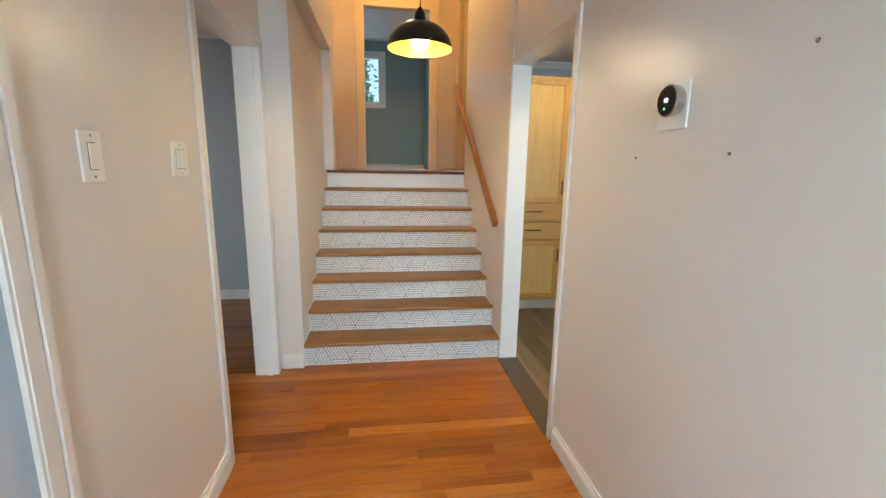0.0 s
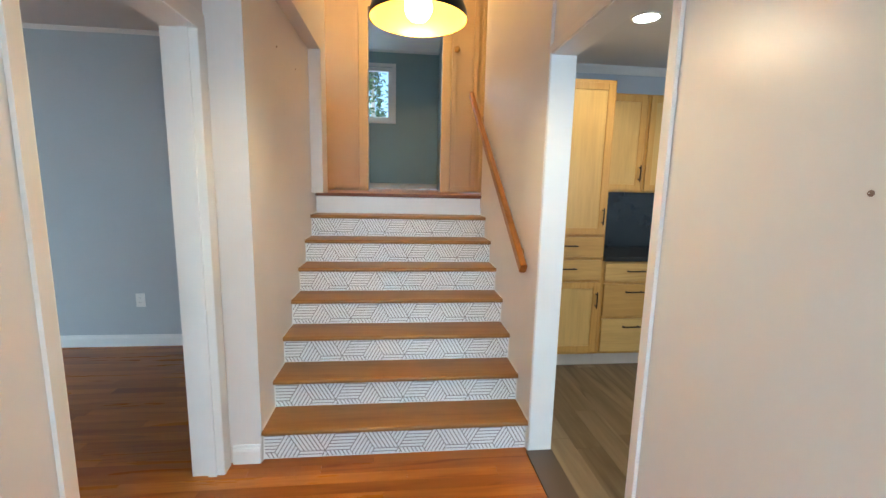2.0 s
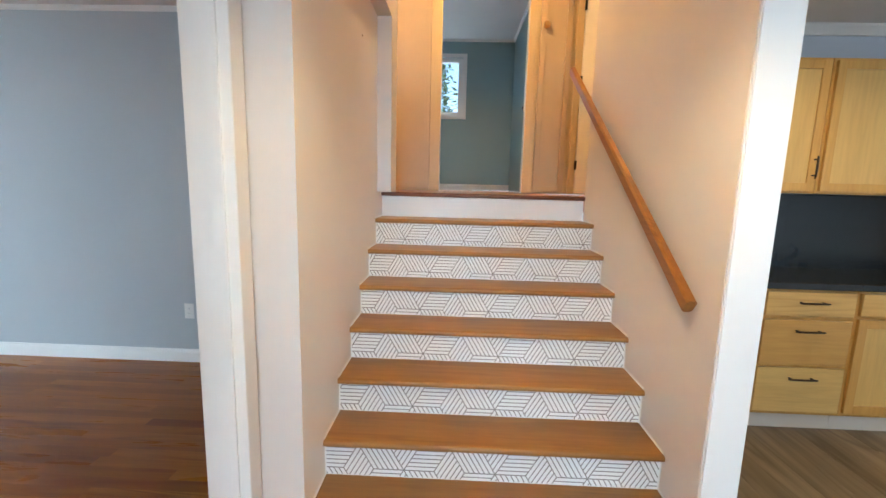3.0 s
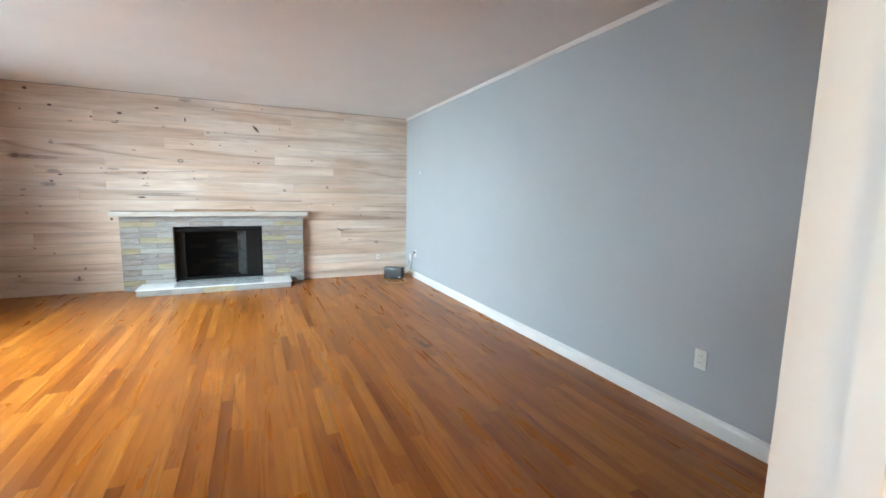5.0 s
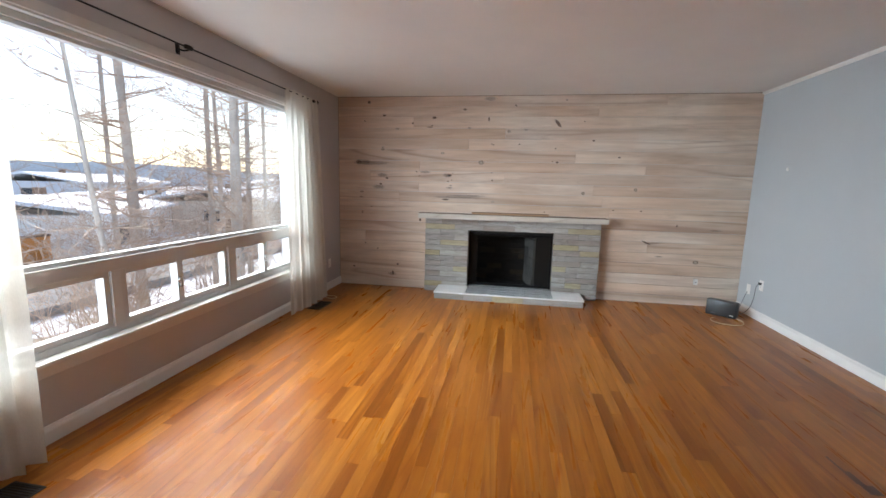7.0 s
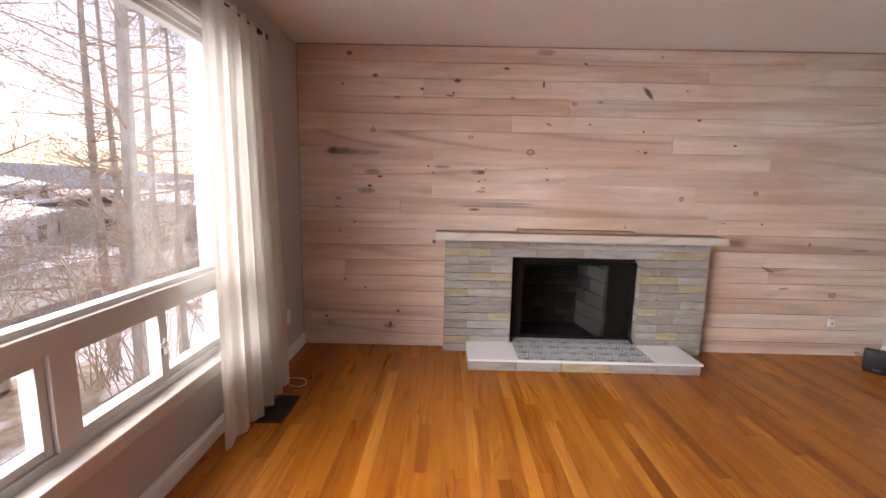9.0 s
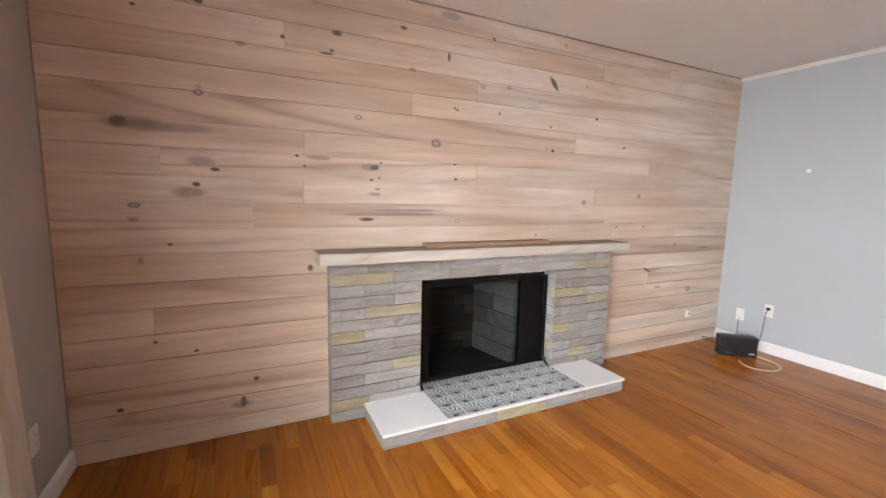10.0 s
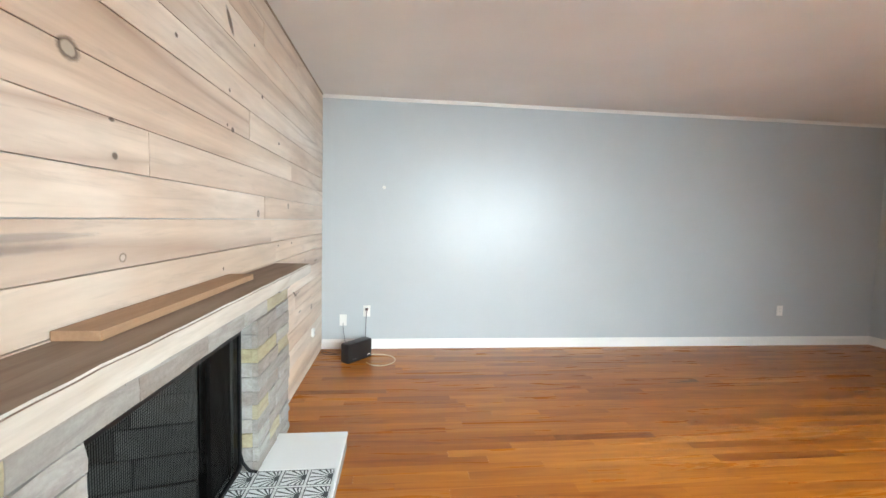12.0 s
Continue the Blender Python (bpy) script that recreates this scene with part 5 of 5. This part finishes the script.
def house(x, y, rz, w, d, h, siding, label):
    e = tagged(new("house"), label, "house", "houses across the road")
    e.matrix_basis = pose(x, y, GZ, 0, 0, rz)

    def put(nm, lims, mat_, parent=e):
        bm = bmesh.new()
        for l in lims:
            box(bm, *l)
        ob = part(nm, bm, mat_, None)
        ob.parent = parent
        return ob
    put("wall", [(-w / 2, w / 2, -d / 2, d / 2, -0.3, h)], siding)
    bm = bmesh.new()
    o, rh = 0.5, d * 0.08
    pr = [(-d / 2 - o, h - 0.1), (0, h + rh), (d / 2 + o, h - 0.1), (d / 2 + o, h + 0.06), (0, h + rh + 0.18), (-d / 2 - o, h + 0.06)]
    ends = [[bm.verts.new((xx, yy, zz)) for yy, zz in pr] for xx in (-w / 2 - o, w / 2 + o)]
    for k in range(6):
        bm.faces.new((ends[0][k], ends[0][(k + 1) % 6], ends[1][(k + 1) % 6], ends[1][k]))
    bm.faces.new(ends[0])
    bm.faces.new(ends[1][::-1])
    rf = part("roof", bm, snow_mat, None, "snow-covered gable roof")
    rf.parent = e
    put("chimney", [(w * 0.2, w * 0.2 + 0.4, -0.2, 0.2, h + 0.2, h + rh + 0.5)], wood_fence, rf)
    for sgn in (-1, 1):
        yy = sgn * d / 2
        for k in range(4):
            xx = -w / 2 + w * (k + 0.5) / 4
            if k == 2:
                put("door", [(xx - 0.45, xx + 0.45, yy - 0.03, yy + 0.03, 0.05, 2.05)], siding_tan)
                continue
            wn_ = put("window", [(xx - 0.75, xx + 0.75, yy - 0.05, yy + 0.05, h - 1.55, h - 0.55)], vinyl_frame)
            put("pane", [(xx - 0.66, xx - 0.03, yy - 0.06, yy + 0.06, h - 1.47, h - 0.63), (xx + 0.03, xx + 0.66, yy - 0.06, yy + 0.06, h - 1.47, h - 0.63)], dark_glass, wn_)
    for xx in (-w / 2, w / 2):
        wn_ = put("window", [(xx - 0.05, xx + 0.05, -0.7, 0.7, h - 1.5, h - 0.6)], vinyl_frame)
        put("pane", [(xx - 0.06, xx + 0.06, -0.62, 0.62, h - 1.42, h - 0.68)], dark_glass, wn_)


house(-20.5, -23.0, 30, 13, 8, 2.0, siding_grey, "low grey-sided house with a snow-covered roof")
house(-33.5, -21.5, 20, 13, 9, 2.2, siding_tan, "tan bungalow with a snow-covered roof")
house(-41, -46, 15, 15, 9, 3.2, siding_blue, "blue-grey house with a snow-covered roof")
house(-58, -33, 40, 14, 9, 3.2, siding_grey, "pale grey house with a snow-covered roof")
house(-12, -44, -10, 14, 9, 3.4, siding_blue, "blue-grey house with a white roof")


def car(x, y, rz, colour, label):
    e = tagged(new("car"), label, "car", "parked cars")
    e.matrix_basis = pose(x, y, GZ + 0.12, 0, 0, rz)
    bm = bmesh.new()
    prof = [(-2.2, 0.35), (-2.25, 0.75), (-2.1, 0.95), (-1.5, 1.0), (-0.9, 1.45), (0.7, 1.48), (1.25, 1.02), (2.0, 0.9), (2.2, 0.7), (2.2, 0.35)]
    ends = [[bm.verts.new((px, yy, pz)) for px, pz in prof] for yy in (-0.85, 0.85)]
    n_ = len(prof)
    for k in range(n_):
        bm.faces.new((ends[0][k], ends[0][(k + 1) % n_], ends[1][(k + 1) % n_], ends[1][k]))
    bm.faces.new(ends[0])
    bm.faces.new(ends[1][::-1])
    bmesh.ops.bevel(bm, geom=list(bm.edges), offset=0.06, segments=2, affect="EDGES")
    b_ = part("body", bm, colour, None, smooth=True)
    b_.parent = e
    bm = bmesh.new()
    for yy in (-0.852, 0.852):
        box(bm, -1.15, 0.95, yy - 0.01, yy + 0.01, 1.02, 1.38)
    g_ = part("side_glass", bm, dark_glass, None)
    g_.parent = e
    for wx in (-1.4, 1.4):
        for wy in (-0.78, 0.78):
            bm = bmesh.new()
            lathe(bm, [(0.001, -0.1), (0.30, -0.1), (0.33, -0.06), (0.33, 0.06), (0.30, 0.1), (0.001, 0.1)], 20, pose(wx, wy, 0.33, 90))
            w_ = part("wheel", bm, rubber, None, smooth=True)
            w_.parent = e


car(-20.0, -19.6, 15, car_blue, "dark blue car parked across the road")
car(-17.9, -19.3, 30, car_white, "white car parked at the kerb")
# Plain box added in place of an orange truck, set to fit the view.
sk = thing("orange_truck_box", (-15.6, -18.9, GZ), "orange box standing in for a truck by the road", "bin")
slab("body", (-16.6, -14.6, -19.7, -18.2, GZ, GZ + 1.1), orange_mat, sk, 0.03)
slab("rim", [(-16.65, -14.55, -19.75, -19.65, GZ + 1.1, GZ + 1.2), (-16.65, -14.55, -18.25, -18.15, GZ + 1.1, GZ + 1.2)], wood_fence, sk, 0.01)
fe = thing("fence", (-30, -17, GZ), "weathered brown board fence", "fence")
for k in range(40):
    slab("board", (-36 + k * 0.3, -35.72 + k * 0.3, -16.02 - 0.02 * (k % 2), -15.98, GZ, GZ + 1.25), wood_fence, fe)
slab("fence_rail", [(-36, -24, -15.98, -15.92, GZ + 0.3, GZ + 0.38), (-36, -24, -15.98, -15.92, GZ + 0.95, GZ + 1.03)], wood_fence, fe)


def branch(bm, rr, p, d, length, r, depth, droop, twigs):
    pts, rad = [p.copy()], [r]
    n_ = 4 if depth < 2 else 3
    for k in range(n_):
        d = (d + Vector((rr.uniform(-1, 1), rr.uniform(-1, 1), rr.uniform(-0.6, 0.8) + droop)) * 0.16).normalized()
        p = p + d * length / n_
        pts.append(p.copy())
        rad.append(max(0.0035, r * (1 - 0.8 * (k + 1) / n_)))
    tube(bm, pts, rad, 4 if depth else 5, False)
    if depth < 2:
        for _ in range(twigs):
            s = rr.uniform(0.25, 1.0)
            q = pts[0].lerp(pts[-1], s)
            i = min(n_ - 1, int(s * n_))
            q = pts[i].lerp(pts[i + 1], s * n_ - i)
            side_ = Vector((rr.uniform(-1, 1), rr.uniform(-1, 1), rr.uniform(-0.3, 0.7))).normalized()
            branch(bm, rr, q, (d * 0.6 + side_ * 0.8).normalized(), length * rr.uniform(0.3, 0.55), rad[i] * 0.5, depth + 1, droop, max(2, twigs - 2))


def tree(x, y, r, height, lean, seed, whorls=30, reach=2.3, label="tall bare-branched tree in the snowy yard", name="tree"):
    rr = random.Random(seed)
    e = thing(name, (x, y, GZ), label, "tree", "bare trees outside the window")
    bm = bmesh.new()
    pts, rad = [], []
    n_ = 14
    for k in range(n_ + 1):
        s = k / n_
        pts.append(Vector((x + lean[0] * s * height + 0.05 * math.sin(3 * s + seed), y + lean[1] * s * height + 0.05 * math.cos(4 * s + seed), GZ - 0.1 + s * height)))
        rad.append(r * (1.35 if k == 0 else 1.0 - 0.75 * s))
    tube(bm, pts, rad, 10)
    part("trunk", bm, bark_hazed, e, "grey-brown trunk", True)
    bm = bmesh.new()
    for k in range(whorls):
        s = 0.16 + 0.82 * k / whorls + rr.uniform(-0.01, 0.01)
        i = min(n_ - 1, int(s * n_))
        q = pts[i].lerp(pts[i + 1], s * n_ - i)
        for _ in range(rr.choice((2, 2, 3, 4))):
            a = rr.uniform(0, math.tau)
            d = Vector((math.cos(a), math.sin(a), rr.uniform(-0.1, 0.35))).normalized()
            branch(bm, rr, q, d, reach * rr.uniform(0.5, 1.1) * (1.15 - 0.6 * s), max(0.011, rad[i] * 0.2), 0, 0.1, 5)
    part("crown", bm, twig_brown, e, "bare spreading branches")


tree(-10.89, -6.18, 0.10, 11, (-0.008, 0.0), 1)
tree(-9.53, -4.47, 0.15, 12, (-0.01, 0.004), 2)
tree(-10.71, -4.97, 0.085, 11, (0.004, 0.0), 3, 22)
tree(-11.59, -5.13, 0.07, 10, (0.0, 0.004), 4, 20)
tree(-9.6, -7.4, 0.155, 12, (0.012, 0.0), 5, 30, 1.9)
tree(-6.9, -5.0, 0.065, 8, (0.055, -0.03), 6, 15, 1.6, "slender leaning bare tree near the window")
tree(-13.5, -4.6, 0.08, 10, (0, 0), 7, 20)
tree(-15.5, -9.5, 0.12, 12, (0.0, 0.0), 12, 24)
tree(-17.0, -7.0, 0.11, 12, (0.0, 0.0), 13, 24)
tree(-12.0, -10.5, 0.10, 12, (0.01, 0.0), 14, 22)
tree(-7.0, -8.8, 0.13, 12, (0.0, 0.0), 9, 24, 1.8)


def evergreen(x, y, h, seed):
    rr = random.Random(seed)
    e = thing("evergreen_tree", (x, y, GZ), "dense green tree outside the bedroom window", "tree")
    bm = bmesh.new()
    tube(bm, [(x, y, GZ - 0.1), (x + 0.05, y, GZ + h * 0.5), (x, y, GZ + h)], [0.16, 0.10, 0.02], 10)
    part("trunk", bm, bark_hazed, e, "grey-brown trunk", True)
    bm = bmesh.new()
    for _ in range(2600):
        s = rr.uniform(0.2, 1.0)
        a, q = rr.uniform(0, math.tau), rr.uniform(0.2, 1.0) ** 0.5
        r = (1.05 - s) * 2.1 * q * (0.8 + 0.3 * math.sin(5 * a + 9 * s))
        c = Vector((x + r * math.cos(a), y + r * math.sin(a), GZ + h * s + rr.uniform(-0.2, 0.1)))
        u = Vector((rr.uniform(-1, 1), rr.uniform(-1, 1), rr.uniform(-0.6, 0.4))).normalized() * rr.uniform(0.05, 0.12)
        w = u.cross(Vector((rr.uniform(-1, 1), rr.uniform(-1, 1), 1))).normalized() * 0.035
        bm.faces.new([bm.verts.new(c + d) for d in (-u, w, u, -w)])
    part("crown", bm, leaf_green, e, "dense dark green foliage")


evergreen(0.4, 13.2, 7.5, 3)
evergreen(-1.6, 15.0, 8.0, 4)
evergreen(1.6, 14.6, 6.5, 5)


def shrub(x, y, seed, stems, h, spread):
    rr = random.Random(seed)
    e = thing("shrub", (x, y, GZ), "leafless brown shrub with thin arching stems", "shrub", "shrubs outside the window")
    bm = bmesh.new()
    for _ in range(stems):
        a = rr.uniform(0, math.tau)
        d = Vector((math.cos(a) * rr.uniform(0.1, spread), math.sin(a) * rr.uniform(0.1, spread), 1)).normalized()
        branch(bm, rr, Vector((x + rr.uniform(-0.3, 0.3), y + rr.uniform(-0.3, 0.3), GZ - 0.05)), d, h * rr.uniform(0.6, 1.1), 0.012, 0, -0.1, 5)
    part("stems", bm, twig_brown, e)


for k, (x, y, h) in enumerate(((-8.6, -3.6, 3.6), (-9.8, -5.6, 3.4), (-7.4, -5.8, 3.0), (-11.5, -4.0, 3.4), (-6.0, -4.8, 2.6), (-8.4, -6.8, 3.2), (-4.6, -5.2, 2.6))):
    shrub(x, y, 20 + k, 22, h, 0.55)

# ---- the many pieces: boards, planks ----
def unit_board(name, material, ax):
    """A board one metre long down ax, the rest at unit size, with eased edges."""
    bm = bmesh.new()
    e = 0.02
    prof = [(0, 0), (0, 1 - e), (e * 0.5, 1), (1 - e * 0.5, 1), (1, 1 - e), (1, 0)]
    ends = []
    for s in (0.0, 1.0):
        ends.append([bm.verts.new((s, u, v) if ax == "x" else (v, s, u)) for u, v in prof])
    n_ = len(prof)
    for k in range(n_):
        bm.faces.new((ends[0][k], ends[0][(k + 1) % n_], ends[1][(k + 1) % n_], ends[1][k]))
    bm.faces.new(ends[0])
    bm.faces.new(ends[1][::-1])
    ob = part(name, bm, material)
    me = ob.data
    bpy.data.objects.remove(ob)
    return me


board_me = unit_board("wall_board", pine, "y")
wall_boards = bpy.data.objects["wall_west"]
seams = [0.0, 0.11, 0.235, 0.37, 0.505, 0.64, 0.78, 0.915, 1.06, 1.19, 1.33, 1.46, 1.60, 1.735, 1.885, 2.02, 2.155, 2.30, 2.43, 2.555]
joints = {12: [0.66, 3.5], 11: [-0.03, 1.79], 14: [1.31], 15: [1.78], 9: [0.38, 3.02], 13: [2.66], 5: [-0.1, 3.6], 16: [0.57], 17: [2.9], 10: [0.65, 2.9]}
rj = random.Random(21)
for k, (z0, z1) in enumerate(zip(seams, seams[1:])):
    spans = [(YS + 0.002, YN - 0.002)] if z0 > 0.9 else [(YS + 0.002, 0.80), (2.99, YN - 0.002)]
    for s0, s1 in spans:
        cuts = sorted(c for c in joints.get(k, [rj.uniform(s0 + 0.8, s1 - 0.6)] if s1 - s0 > 3 else []) if s0 + 0.2 < c < s1 - 0.2)
        for a, b in zip([s0, *cuts], [*cuts, s1]):
            ob = new("wall_board", board_me)
            ob.parent = wall_boards
            dz = rj.uniform(-0.0015, 0.0015)
            ob.matrix_basis = Matrix.Translation((XW, a + 0.001, z0 + 0.0018)) @ Matrix.Diagonal((0.0195 + dz, b - a - 0.002, z1 - z0 - 0.0036, 1))
structure("wall_west_trim", [(XW, XW + 0.024, YS, YS + 0.006, 0, H), (XW, XW + 0.03, YS, YN, H - 0.006, H)], seam_brown)

KX = XW + 0.0195
bm = bmesh.new()
bm.faces.new([bm.verts.new((0.0, math.cos(k * math.tau / 24), math.sin(k * math.tau / 24))) for k in range(24)])
knot_ob = part("knot", bm, knot_mats["dark"])
knot_meshes = {kind_: knot_ob.data.copy() for kind_ in knot_mats}
for kind_, me in knot_meshes.items():
    me.materials[0] = knot_mats[kind_]
bpy.data.objects.remove(knot_ob)


def knot(y, z, w, h, kind_, turn=0):
    """A knot or stain in the face of a board: a thin round patch whose stain thins out to its rim."""
    grow = {"dark": 1.15, "ring": 1.3, "soft": 1.35, "light": 1.25}[kind_]
    ob = new("knot", knot_meshes[kind_])
    ob.parent = wall_boards
    ob.matrix_basis = pose(KX + 0.0019 + 0.0001 * (len(knots_set) % 5), y, z, turn) @ Matrix.Diagonal((1, w / 2 * grow, h / 2 * grow, 1))
    knots_set.append(ob)


knots_set = []
KNOTS_TOP = ((-0.04, 2.49, 0.06, 0.05, "dark"), (0.17, 2.32, 0.06, 0.035, "dark"), (-0.10, 2.25, 0.03, 0.02, "dark"), (0.85, 2.29, 0.07, 0.04, "dark"), (0.79, 2.17, 0.10, 0.015, "dark"), (0.82, 2.19, 0.03, 0.02, "dark"), (1.25, 2.39, 0.055, 0.03, "dark"), (1.56, 2.27, 0.025, 0.07, "dark"), (1.57, 2.52, 0.17, 0.05, "soft"), (1.89, 2.44, 0.03, 0.02, "dark"), (0.35, 2.15, 0.06, 0.03, "soft"), (0.56, 2.22, 0.03, 0.03, "dark"), (1.31, 2.16, 0.05, 0.03, "soft"), (1.82, 2.12, 0.05, 0.04, "soft"), (2.03, 2.14, 0.05, 0.03, "soft"), (2.74, 2.24, 0.02, 0.02, "dark"))
KNOTS_HIGH = ((-0.19, 1.71, 0.09, 0.06, "dark"), (0.0, 1.70, 0.5, 0.055, "soft"), (-0.14, 1.71, 0.26, 0.07, "soft"), (0.15, 1.88, 0.045, 0.035, "ring"), (0.15, 1.91, 0.03, 0.02, "light"), (1.61, 1.96, 0.025, 0.02, "dark"), (1.96, 1.96, 0.025, 0.02, "dark"), (1.48, 1.725, 0.075, 0.055, "ring"), (0.97, 1.84, 0.05, 0.03, "light"), (0.14, 1.54, 0.15, 0.05, "soft"), (0.21, 1.50, 0.06, 0.025, "dark"), (0.62, 1.595, 0.025, 0.018, "dark"), (0.66, 1.54, 0.02, 0.018, "dark"), (0.74, 1.59, 0.16, 0.03, "soft"), (1.07, 1.55, 0.07, 0.04, "dark"), (1.03, 1.55, 0.10, 0.05, "soft"), (1.11, 1.58, 0.02, 0.015, "dark"), (1.10, 1.49, 0.02, 0.016, "dark"))
KNOTS_MID = ((1.05, 1.475, 0.03, 0.02, "dark"), (1.09, 1.42, 0.04, 0.02, "soft"), (1.07, 1.39, 0.09, 0.025, "soft"), (0.12, 1.42, 0.05, 0.03, "dark"), (0.09, 1.38, 0.17, 0.05, "soft"), (-0.15, 1.31, 0.06, 0.03, "ring"), (-0.16, 1.24, 0.06, 0.025, "soft"), (-0.01, 1.11, 0.03, 0.02, "dark"), (-0.14, 1.03, 0.03, 0.04, "soft"), (0.68, 0.95, 0.04, 0.05, "dark"), (1.65, 1.22, 0.035, 0.03, "light"), (1.02, 1.235, 0.12, 0.03, "dark"), (1.62, 1.595, 0.03, 0.015, "dark"), (1.63, 1.50, 0.03, 0.025, "dark"), (2.78, 1.36, 0.045, 0.04, "ring"), (3.40, 1.42, 0.045, 0.04, "ring"), (1.63, 1.95, 0.03, 0.02, "dark"))
KNOTS_RIGHT = ((2.41, 1.91, 0.025, 0.02, "dark"), (2.38, 1.75, 0.02, 0.02, "dark"), (2.44, 1.74, 0.04, 0.03, "dark"), (2.86, 2.01, 0.04, 0.025, "dark"), (3.49, 1.16, 0.03, 0.02, "dark"), (3.16, 1.16, 0.03, 0.015, "dark"), (3.18, 1.81, 0.04, 0.02, "dark"), (4.36, 0.95, 0.15, 0.02, "soft"), (3.92, 0.99, 0.02, 0.04, "dark"), (2.32, 1.11, 0.02, 0.02, "dark"), (1.90, 2.43, 0.02, 0.015, "dark"), (2.51, 2.50, 0.03, 0.03, "soft"), (4.18, 0.55, 0.07, 0.045, "ring"))
KNOTS_LOW = ((0.37, 0.32, 0.04, 0.035, "dark"), (0.29, 0.18, 0.12, 0.05, "soft"), (0.30, 0.20, 0.03, 0.07, "dark"), (-0.27, 0.26, 0.04, 0.03, "dark"), (0.08, 0.53, 0.03, 0.02, "dark"), (-0.1, 0.60, 0.03, 0.02, "dark"), (1.15, 1.265, 0.75, 0.025, "soft"), (1.30, 1.29, 0.5, 0.02, "soft"), (3.75, 0.60, 0.1, 0.02, "soft"))
for group_ in (KNOTS_TOP, KNOTS_HIGH, KNOTS_MID, KNOTS_RIGHT, KNOTS_LOW):
    for y, z, w, h, kd in group_:
        knot(y, z, w, h, kd)
knot(2.42, 2.22, 0.15, 0.05, "dark", -50)
knot(3.58, 0.77, 0.14, 0.02, "dark", -25)
knot(3.66, 0.76, 0.22, 0.015, "soft", 4)

PLANK = 0.0695
plank_me = unit_board("plank", oak_plank, "x")
rp = random.Random(33)
pieces = []
y = -1.3
while y < YN:
    y1 = min(y + PLANK, YN)
    ranges = []
    mid = (y + y1) / 2
    if YS < mid and not (NJ < mid < 2.98):
        ranges.append((XW + 0.02, XE))
        if mid < 3.08:
            ranges.append((HL, 1.86))
    elif YS < mid:
        ranges.append((XW + 0.02, 1.86))
    else:
        ranges.append((HL, 1.86))
    for a, b in ranges:
        x = a - rp.uniform(0, 0.8)
        while x < b:
            e = x + rp.choice((0.4, 0.6, 0.8, 1.1, 1.4, 1.8)) * rp.uniform(0.85, 1.15)
            if b - e < 0.15:
                e = b
            lo, hi = max(x, a), min(e, b)
            if hi - lo > 0.02:
                pieces.append((lo, hi, y, y1))
            x = e
    y = y1


def far(p):
    walked = ((1.0, 1.9), (0.5, 2.4), (-0.7, 1.9), (-2.6, 1.0), (-4.4, 0.9), (-5.2, 1.4))
    q = Vector(((p[0] + p[1]) / 2, (p[2] + p[3]) / 2))
    best = 9.0
    for a, b in zip(walked, walked[1:]):
        a, b = Vector(a), Vector(b)
        s = max(0, min(1, (q - a).dot(b - a) / (b - a).length_squared))
        best = min(best, (q - a.lerp(b, s)).length)
    return best


pieces.sort(key=far)
floor_base = bpy.data.objects["floor_base"]
for x0, x1, y0, y1 in pieces[:300]:
    ob = new("plank", plank_me)
    ob.parent = floor_base
    ob.matrix_basis = Matrix.Translation((x0 + 0.0003, y0 + 0.0003, -0.004)) @ Matrix.Diagonal((x1 - x0 - 0.0006, y1 - y0 - 0.0006, 0.004, 1))
verts, faces = [], []
for x0, x1, y0, y1 in pieces[300:]:
    n_ = len(verts)
    g_ = 0.0003
    verts += [(x0 + g_, y0 + g_, -0.004), (x1 - g_, y0 + g_, -0.004), (x1 - g_, y1 - g_, -0.004), (x0 + g_, y1 - g_, -0.004), (x0 + g_, y0 + g_, 0.0), (x1 - g_, y0 + g_, 0.0), (x1 - g_, y1 - g_, 0.0), (x0 + g_, y1 - g_, 0.0)]
    faces += [tuple(n_ + i for i in f) for f in ((4, 5, 6, 7), (0, 1, 5, 4), (1, 2, 6, 5), (2, 3, 7, 6), (3, 0, 4, 7))]
me = bpy.data.meshes.new("floor_planks")
me.from_pydata(verts, [], faces)
me.materials.append(oak_joined)
tagged(new("floor_planks", me), kind="stuff")
verts, faces = [], []
x = 1.985
while x < 5.0:
    yy = -0.15 - rp.uniform(0, 1.1)
    while yy < 4.60:
        a, b = max(yy, -0.15), min(yy + 1.22, 4.60)
        if b > a:
            n_ = len(verts)
            x1 = min(x + 0.152, 5.0)
            verts += [(x + 0.0008, a + 0.0008, 0.0), (x1 - 0.0008, a + 0.0008, 0.0), (x1 - 0.0008, b - 0.0008, 0.0), (x + 0.0008, b - 0.0008, 0.0)]
            verts += [(p[0], p[1], -0.006) for p in verts[n_:n_ + 4]]
            faces += [tuple(n_ + i for i in f) for f in ((0, 1, 2, 3), (4, 5, 1, 0), (5, 6, 2, 1), (6, 7, 3, 2), (7, 4, 0, 3))]
        yy += 1.22
    x += 0.152
me = bpy.data.meshes.new("kitchen_planks")
me.from_pydata(verts, [], faces)
me.materials.append(vinyl)
tagged(new("kitchen_planks", me), kind="stuff")

bm = bmesh.new()
for x0, x1, y0, y1 in ((-3.08, -2.96, 3.664, 3.678), (-2.96, -2.86, 3.664, 3.702), (-2.86, -2.79, 3.672, 3.732)):
    box(bm, x0, x1, y0, y1, -0.001, 0.0008)
part("floor_mark", bm, mark_brown, label="dark streak in one oak floor strip", category="floor mark")
